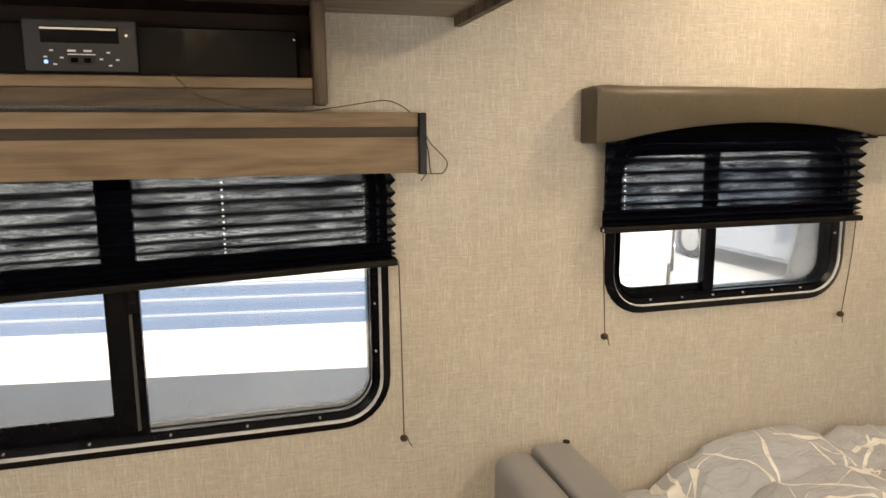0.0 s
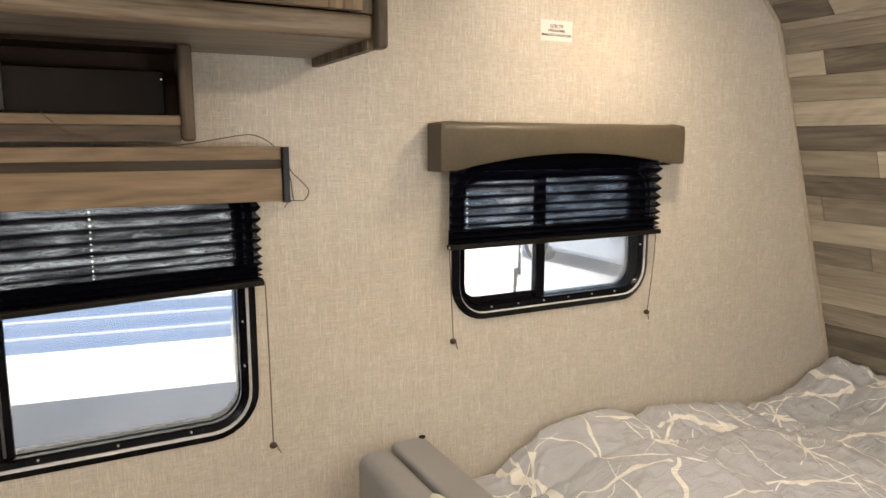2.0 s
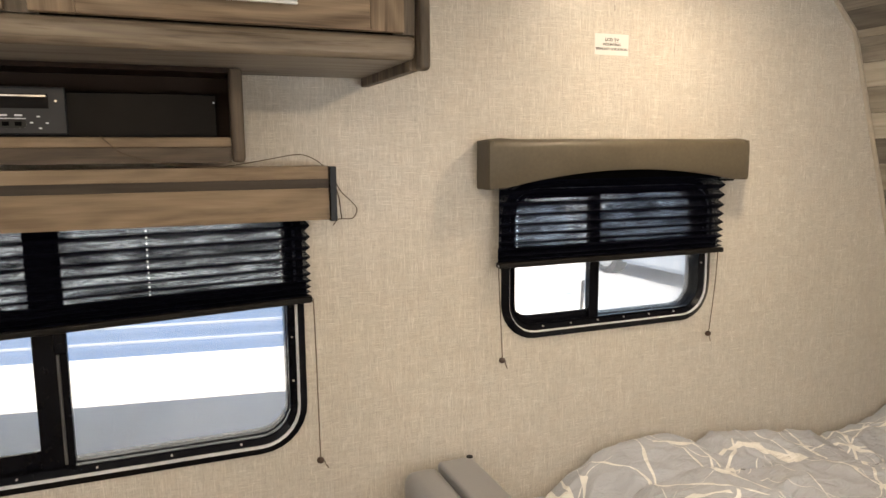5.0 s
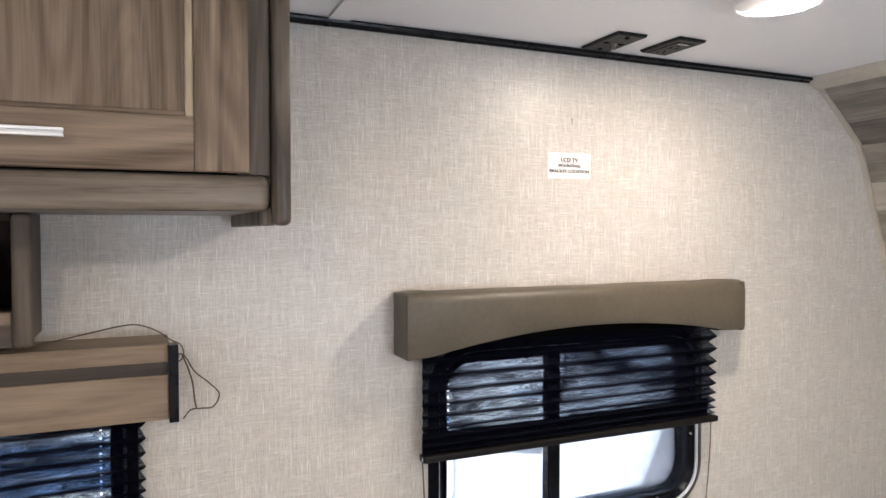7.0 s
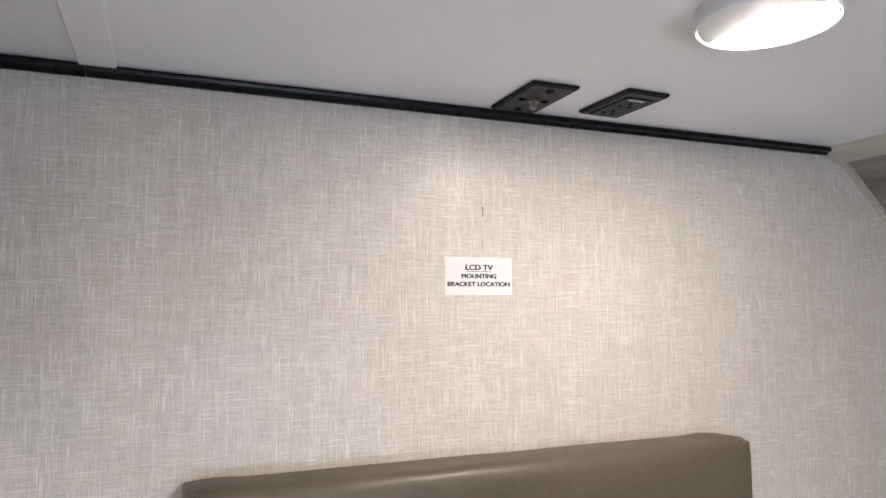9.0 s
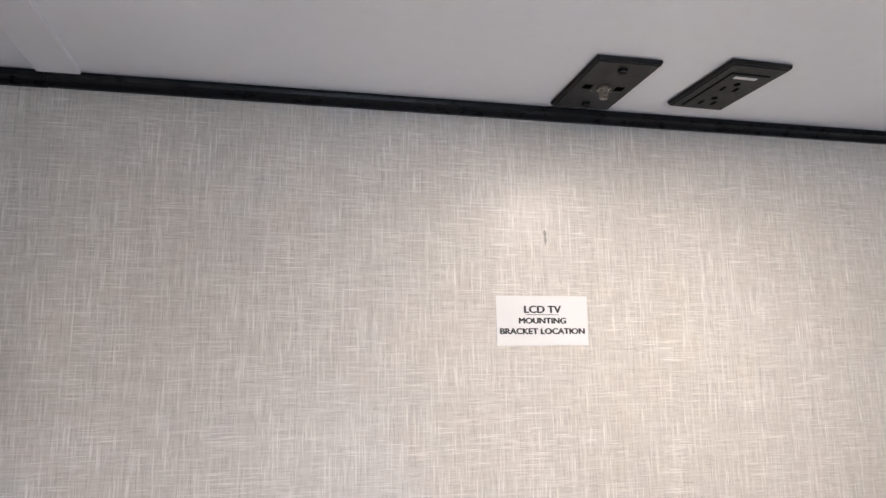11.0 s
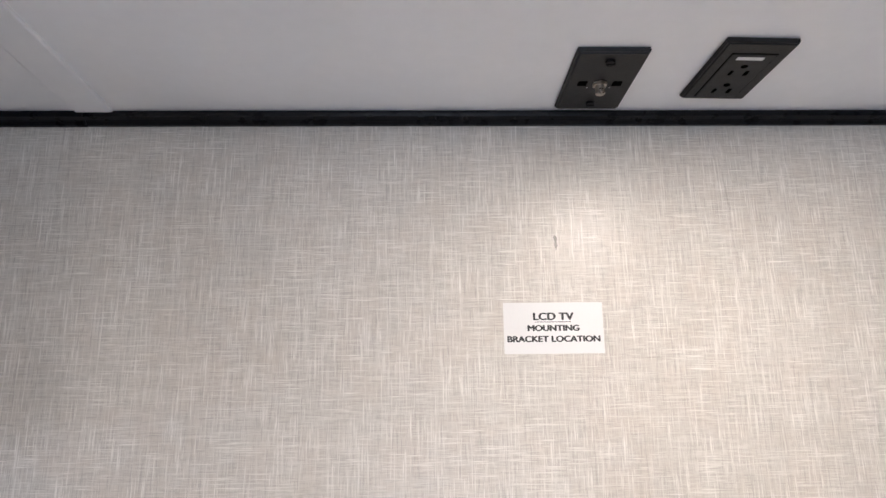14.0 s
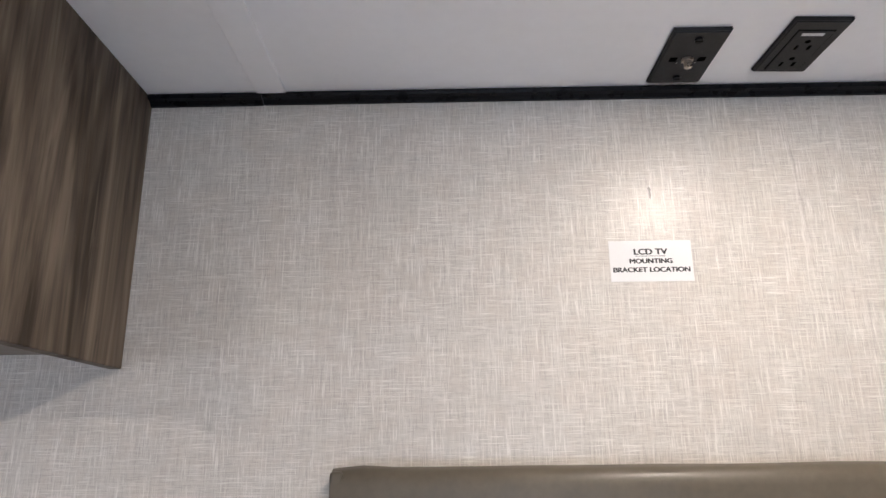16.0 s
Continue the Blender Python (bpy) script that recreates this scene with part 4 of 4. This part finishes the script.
# ---------------------------------------------------------------- ceiling lights
def ceiling_light(x, y, span=False, power=0):
    c = thing("ceiling_light", (x, y, CEIL), "round white surface-mounted ceiling light, %s its lens lit" % ("all of" if span else "half"), "ceiling light", "ceiling lights")
    part("base", disc(x, y, CEIL - 0.0165, 0.0585, 0.0160, "z", 48, top=0.0615), LAMP_BODY, c, "round white plastic base", True)
    bm = bmesh.new()
    rows = []
    for r, z in ((0.0625, -0.0110), (0.0628, -0.0165), (0.0615, -0.0185), (0.0598, -0.0175), (0.0588, -0.0110)):
        rows.append([bm.verts.new((x + r * math.cos(2 * math.pi * k / 56), y + r * math.sin(2 * math.pi * k / 56), CEIL + z)) for k in range(56)])
    for a, b in zip(rows, rows[1:] + rows[:1]):
        for k in range(56):
            bm.faces.new((a[k], a[(k + 1) % 56], b[(k + 1) % 56], b[k]))
    part("rim", bm, LAMP_BODY, c, "thin white rim", True)
    # the lit half of the lens ends in a gentle s-curve
    if span:
        out = [(0.0575 * math.cos(radians(a)), 0.0575 * math.sin(radians(a))) for a in range(0, 360, 6)]
    else:
        out = [(0.0575 * math.cos(radians(a)), 0.0575 * math.sin(radians(a))) for a in range(-71, 109, 6)]
        out += [(0.0126 * k - 0.0316 * k ** 3, 0.055 * k) for k in (1 - 2 * q / 14 for q in range(1, 14))]
    bm = bmesh.new()
    rings = []
    for f, dz in ((1.0, 0.0), (0.97, 0.0004), (0.88, 0.0008), (0.70, 0.0010), (0.45, 0.0012)):
        cx = 0.0 if span else 0.016
        rings.append([bm.verts.new((x + cx + (a - cx) * f, y + b * f, CEIL - 0.0168 - dz)) for a, b in out])
    for ra, rb in zip(rings, rings[1:]):
        for i in range(len(out)):
            j = (i + 1) % len(out)
            bm.faces.new((ra[i], ra[j], rb[j], rb[i]))
    bm.faces.new(rings[-1])
    part("lens", bm, LENS_FULL if span else LENS, c, "glowing white domed lens", True)
    part("led_cluster", disc(x + (0.0 if span else 0.021), y + (0.0 if span else 0.006), CEIL - 0.0186, 0.0150, 0.0005, "z", 24, top=0.0155), CLUSTERS[power] if span else CLUSTER, c, "brighter cluster showing in the middle of the lens")
    return c


ceiling_light(1.226, 0.966)
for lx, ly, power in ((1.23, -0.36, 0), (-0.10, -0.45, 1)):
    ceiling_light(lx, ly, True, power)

# ---------------------------------------------------------------- bed and sofa
bed = thing("bed", (1.6, 0.75, 0.0), "bed with a rumpled grey comforter printed with white branching lines", "bed")
part("base", box(0.90, 2.36, 0.16, WALL - 0.012, 0.0, 0.36, 0.01), CAB_H, bed, "wooden bed box")
part("mattress", box(0.89, 2.34, 0.15, WALL - 0.010, 0.361, 0.565, 0.03, 3), MATTRESS, bed, "pale mattress")


CREST = [(0.80, 0.60), (0.93, 0.645), (1.02, 0.672), (1.13, 0.705), (1.30, 0.722), (1.42, 0.706), (1.61, 0.682), (1.76, 0.662), (1.91, 0.636), (2.06, 0.622), (2.16, 0.640), (2.26, 0.692), (2.40, 0.745)]
QUILT_X, QUILT_Y, QUILT = 0.93, 1.17, 0.49


def crest(x):
    """How high the comforter is heaped along the window wall."""
    for (xa, za), (xb, zb) in zip(CREST, CREST[1:]):
        if x <= xb:
            f = max(0.0, (x - xa) / (xb - xa))
            return za + (zb - za) * f * f * (3 - 2 * f)
    return CREST[-1][1]


def comforter_height(x, y):
    """Quilted puffs between stitched seams, heaped up towards the wall and the pillow end."""
    wob = 0.05 * noise.noise(Vector((x * 2.1, y * 2.1, 4.0)))
    qx, qy = (x - QUILT_X) / QUILT + wob * 2, (y - QUILT_Y) / QUILT + wob * 2
    puff = (abs(math.sin(math.pi * qx)) ** 0.38) * (abs(math.sin(math.pi * qy)) ** 0.38)
    near = max(0.0, min(1.0, (y - 0.55) / 0.65))
    near = near * near * (3 - 2 * near)
    h = 0.632 + (crest(x) - 0.632) * (0.25 + 0.75 * near) - 0.052 + 0.062 * puff
    h += 0.012 * noise.noise(Vector((x * 2.6, y * 2.2, 1.0)))
    h += 0.010 * noise.noise(Vector((x * 9 + 3 * y, y * 6, 2.0))) + 0.004 * noise.noise(Vector((x * 24, y * 17 + 8 * x, 5.0)))
    ridge = 1 - abs(noise.noise(Vector((x * 7 + 2 * y, y * 10 - 3 * x, 7.0)))) * 2
    ridge2 = 1 - abs(noise.noise(Vector((x * 15 - 6 * y, y * 19 + 5 * x, 9.0)))) * 2
    h += 0.011 * max(0.0, ridge) ** 3 + 0.009 * max(0.0, ridge2) ** 2 * (1.2 - puff)
    side = max(0.0, (y - 1.29) / 0.075)
    return h - 0.03 * side ** 2


bm = bmesh.new()
NX, NY = 320, 230
grid = []
for i in range(NX + 1):
    row = []
    for j in range(NY + 1):
        x = 0.80 + (2.395 - 0.80) * i / NX
        y = 0.05 + (WALL - 0.006 - 0.05) * j / NY
        z = comforter_height(x, y)
        edge = min(i, NX - i, j, NY - j)
        if edge < 5:
            z -= 0.05 * (1 - edge / 5) ** 2
        x = min(x, 2.612 - 0.348 * z - 0.012)
        row.append(bm.verts.new((x, y, z)))
    grid.append(row)
for i in range(NX):
    for j in range(NY):
        bm.faces.new((grid[i][j], grid[i + 1][j], grid[i + 1][j + 1], grid[i][j + 1]))
rim = [grid[i][0] for i in range(NX + 1)] + [grid[NX][j] for j in range(1, NY + 1)] + [grid[i][NY] for i in range(NX - 1, -1, -1)] + [grid[0][j] for j in range(NY - 1, 0, -1)]
hem = [bm.verts.new((v.co.x, v.co.y, 0.47)) for v in rim]
for k in range(len(rim)):
    m = (k + 1) % len(rim)
    bm.faces.new((rim[k], rim[m], hem[m], hem[k]))
comforter = new("comforter", finish(bm, "comforter", COMFORTER))
for f in comforter.data.polygons:
    f.use_smooth = True
ORIGIN[comforter] = Vector((0, 0, 0))
for axis, k in [(0, k) for k in range(0, 3)] + [(1, k) for k in range(-2, 1)]:
    pts = []
    for i in range(90):
        if axis == 0:
            y = 0.10 + (WALL - 0.05 - 0.10) * i / 89
            x = QUILT_X + QUILT * k
            for _ in range(6):
                x = QUILT_X + QUILT * (k - 0.1 * noise.noise(Vector((x * 2.1, y * 2.1, 4.0))))
        else:
            x = 0.86 + (2.30 - 0.86) * i / 89
            y = QUILT_Y + QUILT * k
            for _ in range(6):
                y = QUILT_Y + QUILT * (k - 0.1 * noise.noise(Vector((x * 2.1, y * 2.1, 4.0))))
        if 0.85 < x < 2.31 and 0.08 < y < WALL - 0.04:
            pts.append((x, y, comforter_height(x, y) + 0.0045))
    if len(pts) > 5:
        part("seam", tube(pts, 0.0011, 5), SEAM, comforter, "stitched grey seam", True)
tagged(comforter, "puffy grey quilted comforter with white branching line print", "comforter")

sofa = thing("sofa", (0.62, 0.9, 0.0), "grey vinyl sofa end standing against the wall", "sofa")


def pad(x0, x1, y0, y1, z0, z1, r):
    return box(x0, x1, y0, y1, z0, z1, r, 5)


bm = pad(0.529, 0.620, 0.30, 1.322, 0.12, 0.760, 0.028)
part("arm_pad", bm, SOFA, sofa, "padded grey vinyl arm", True)
bm = pad(0.6215, 0.712, 0.30, 1.328, 0.12, 0.762, 0.010)
part("arm_back", bm, SOFA, sofa, "flat grey vinyl outer arm", True)
part("rivet", disc(0.703, 1.318, 0.7615, 0.008, 0.003, "z", 16), RAIL, sofa, "dark upholstery button")
part("plinth", box(0.54, 0.70, 0.32, 1.31, 0.0, 0.12), DARK_BOX, sofa)
tag = bmesh.new()
bmesh.ops.create_uvsphere(tag, u_segments=20, v_segments=10, radius=1.0)
for v in tag.verts:
    v.co = Vector((0.602 + 0.020 * v.co.x, 1.00 + 0.062 * v.co.y, 0.7605 + (0.006 + 0.002 * noise.noise(v.co * 4)) * v.co.z))
single("crumpled_tag", tag, WHITE_PAPER, "small crumpled white wrapper lying on the sofa arm", "wrapper", smooth=True)

# ---------------------------------------------------------------- outside
GROUND = -0.50
single("ground", box(-120, 120, -120, 160, GROUND - 0.2, GROUND), gravel(), "pale gravel lot", "ground", "structure")

SIDING = plain("white_siding", (0.80, 0.80, 0.79), 0.4, vary=0.03, scale=3)
PALE_BLUE = plain("rib_sheen_blue", (0.36, 0.42, 0.52), 0.4, vary=0.04, scale=3)
BLUE = plain("blue_siding", (0.10, 0.19, 0.36), 0.4, vary=0.05, scale=3)
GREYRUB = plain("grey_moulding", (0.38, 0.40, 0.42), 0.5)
RUBBER = plain("tyre_rubber", (0.02, 0.02, 0.02), 0.8)
TRUCK = plain("silver_car_paint", (0.42, 0.48, 0.56), 0.25, vary=0.02, scale=3, bump=0.0)
# opaque pale blue-grey: the sky's reflection in car glass as a colour
SKYGLASS = plain("sky_toned_glass", (0.46, 0.53, 0.61), 0.20, vary=0.02, bump=0.0)

near = thing("travel_trailer", (0.0, 3.9, GROUND), "white corrugated travel trailer with blue stripes parked alongside", "trailer")
NY0 = 3.90
part("body", box(-6.0, 1.92, NY0 + 0.012, 6.3, 0.13, 2.60, 0.05), SIDING, near, "white aluminium body")


def ribs(z0, z1, count, material, label):
    """One band of siding with soft rounded ribs."""
    bm = bmesh.new()
    pts = []
    h = (z1 - z0) / count
    for i in range(count):
        a = z0 + h * i
        pts += [(a, 0.0), (a + 0.30 * h, -0.001), (a + 0.50 * h, -0.004), (a + 0.70 * h, -0.005), (a + 0.86 * h, -0.003)]
    pts.append((z1, 0.0))
    rows = [[bm.verts.new((x, NY0 + dy, z)) for z, dy in pts] for x in (-5.95, 1.88)]
    for k in range(len(pts) - 1):
        bm.faces.new((rows[0][k], rows[0][k + 1], rows[1][k + 1], rows[1][k]))
    return part("siding", bm, material, near, label, True)


ribs(0.12, 0.387, 3, SIDING, "white siding")
ribs(0.387, 0.645, 3, BLUE, "blue ribbed siding")
ribs(0.645, 2.55, 9, SIDING, "white siding")
# pale strips along the crests: the ribs' highlights put into colour
for z in (0.470, 0.557, 0.632):
    part("pinstripe", box(-5.95, 1.88, NY0 - 0.0075, NY0 - 0.001, z - 0.007, z + 0.007, 0.002), PALE_BLUE, near, "pale blue strip for the sheen on a rib crest")
o = rounded(0.735, 1.30, 0.155, 0.550, 0.09)
part("hatch", prism(o, NY0 - 0.022, NY0 + 0.012), SIDING, near, "white baggage hatch")
part("hatch_frame", ring(rounded(0.710, 1.325, 0.130, 0.575, 0.11), o, NY0 - 0.026, NY0 + 0.012), GREYRUB, near, "grey hatch surround", True)
part("chassis", box(-5.9, 1.8, 4.4, 4.5, 0.02, 0.125), GREYRUB, near, "steel chassis rail")
for wx in (-2.6, -1.8):
    wheel = part("wheel", disc(wx, NY0 + 0.05, GROUND + 0.34, 0.34, 0.2, "y", 32), RUBBER, near, "black tyre")
    part("rim", disc(wx, NY0 + 0.04, GROUND + 0.34, 0.2, 0.02, "y", 24), SILVER, wheel)
near.rotation_euler.z = radians(-8.5)


def parked_car(at, heading, paint, label):
    """A car built with its nose along x and then turned to its heading."""
    cx, cy = at
    car = thing("parked_car", (cx, cy, GROUND), label, "car", "cars on the lot")
    o = lambda pts: [(cx + x, GROUND + z) for x, z in pts]
    bm = prism(o([(2.28, 0.30), (2.34, 0.50), (2.30, 0.68), (2.10, 0.78), (1.05, 0.90), (-1.75, 0.95), (-2.25, 0.92), (-2.34, 0.60), (-2.28, 0.30), (-1.9, 0.22), (1.9, 0.22)]), cy - 0.88, cy + 0.88)
    bmesh.ops.bevel(bm, geom=list(bm.edges), offset=0.07, segments=3, affect="EDGES")
    body = part("body", bm, paint, car, "painted steel body", True)
    bm = prism(o([(1.05, 0.88), (0.30, 1.38), (-1.15, 1.43), (-1.85, 0.93)]), cy - 0.80, cy + 0.80)
    for v in bm.verts:
        if v.co.z > GROUND + 1.2:
            v.co.y = cy + (v.co.y - cy) * 0.80
    bmesh.ops.bevel(bm, geom=list(bm.edges), offset=0.04, segments=2, affect="EDGES")
    part("cabin", bm, SKYGLASS, car, "glass cabin with the reflected sky in its pale colour", True)
    bm = prism(o([(0.28, 1.375), (0.20, 1.43), (-1.05, 1.475), (-1.20, 1.42)]), cy - 0.66, cy + 0.66)
    part("roof", bm, paint, car, "painted roof panel")
    for side in (-1, 1):
        ya = cy + side * 0.76
        part("pillar", tube([(cx + 1.02, ya, GROUND + 0.91), (cx + 0.27, cy + side * 0.645, GROUND + 1.40)], 0.035, 6), paint, car)
        part("pillar", tube([(cx - 0.45, cy + side * 0.80, GROUND + 0.93), (cx - 0.50, cy + side * 0.655, GROUND + 1.43)], 0.035, 6), paint, car)
        part("door_mirror", box(cx + 0.70, cx + 0.86, ya + side * 0.08, ya + side * 0.28, GROUND + 0.90, GROUND + 1.06, 0.04, 3), paint, car, "painted door mirror", True)
        part("headlight", box(cx + 2.02, cx + 2.31, cy + side * 0.50, cy + side * 0.83, GROUND + 0.62, GROUND + 0.70, 0.03), SKYGLASS, car, "clear headlight")
        for wx in (1.62, -1.40):
            wheel = part("wheel", disc(cx + wx, cy + side * 0.80 - 0.11, GROUND + 0.32, 0.32, 0.22, "y", 32), RUBBER, car, "black tyre")
            part("rim", disc(cx + wx, cy + side * 0.915 - 0.006, GROUND + 0.32, 0.21, 0.012, "y", 24), SILVER, wheel, "alloy rim")
    car.rotation_euler.z = radians(heading)
    return car


parked_car((4.275, 7.79), -125.0, SIDING, "white car parked nose towards the window on the lot")
parked_car((7.65, 7.90), -88.0, TRUCK, "silver-blue car parked beyond the white one")

far = thing("travel_trailer", (14.0, 15.0, GROUND), "pale travel trailer far across the lot", "trailer")
part("body", box(9.0, 19.0, 14.0, 16.5, -0.2, 2.6, 0.15), SIDING, far, "white body")
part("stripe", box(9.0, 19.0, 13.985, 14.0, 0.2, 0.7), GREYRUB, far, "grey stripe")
for wx in (12.6, 13.5):
    part("wheel", disc(wx, 14.05, GROUND + 0.34, 0.34, 0.2, "y", 24), RUBBER, far, "black tyre")

# ---------------------------------------------------------------- planks on the front wall
# each row: where it ends down the slope's height, then its planks from the window wall on: tone, and the y at which it is sawn off
ROWS = [
    (1.958, [(2, 0.72)]), (1.901, [(2, 0.95)]), (1.850, [(3, 1.183), (0, 0.55)]),
    (1.827, [(1, -1.0)]), (1.757, [(2, 0.93)]), (1.686, [(0, 1.232), (3, 0.70)]), (1.610, [(1, 0.86)]), (1.533, [(0, 0.60)]),
    (1.456, [(3, 0.80)]), (1.375, [(1, 1.106), (0, 0.45)]), (1.305, [(3, 0.74)]), (1.224, [(1, 1.303), (2, 0.66)]), (1.147, [(0, 0.70)]),
    (1.070, [(2, 1.161), (1, 0.50)]), (0.990, [(1, 0.88)]), (0.920, [(0, 0.77)]), (0.842, [(1, 0.60)]), (0.762, [(3, 0.95)]),
    (0.690, [(2, 0.70)]), (0.615, [(1, 0.85)]), (0.540, [(2, 0.60)]), (0.465, [(0, 0.90)]), (0.390, [(1, 0.70)]),
]
slope_len = math.hypot(SLOPE[2][0] - SLOPE[1][0], SLOPE[1][1])


def down(z):
    """The distance down the front wall's face at which it has the height z."""
    return (CEIL - z) / 0.15 * first if z >= 1.85 else first + (1.85 - z) / 1.85 * slope_len


rng = random.Random(11)
d0 = 0.024
for z, cuts in ROWS:
    d1 = down(z)
    y, k = WALL - 0.0125, 0
    while y > SOUTH + 0.01:
        tone, y1 = cuts[k] if k < len(cuts) else (rng.choice((0, 1, 1, 2, 2, 3)), y - rng.uniform(0.35, 0.95))
        y1 = max(SOUTH + 0.002, y1)
        g = 0.0008
        lift = 0.0042 + rng.uniform(-0.0005, 0.0005) + (0.004 if z == 1.827 else 0)
        a0, a1, b0, b1 = slope_point(d0 + g), slope_point(d1 - g), slope_point(d0 + g, lift), slope_point(d1 - g, lift)
        part("plank", prism([a0, a1, b1, b0], y1 + g, y - g), PLANKS[tone], wall_east)
        y = y1
        k += 1
    d0 = d1
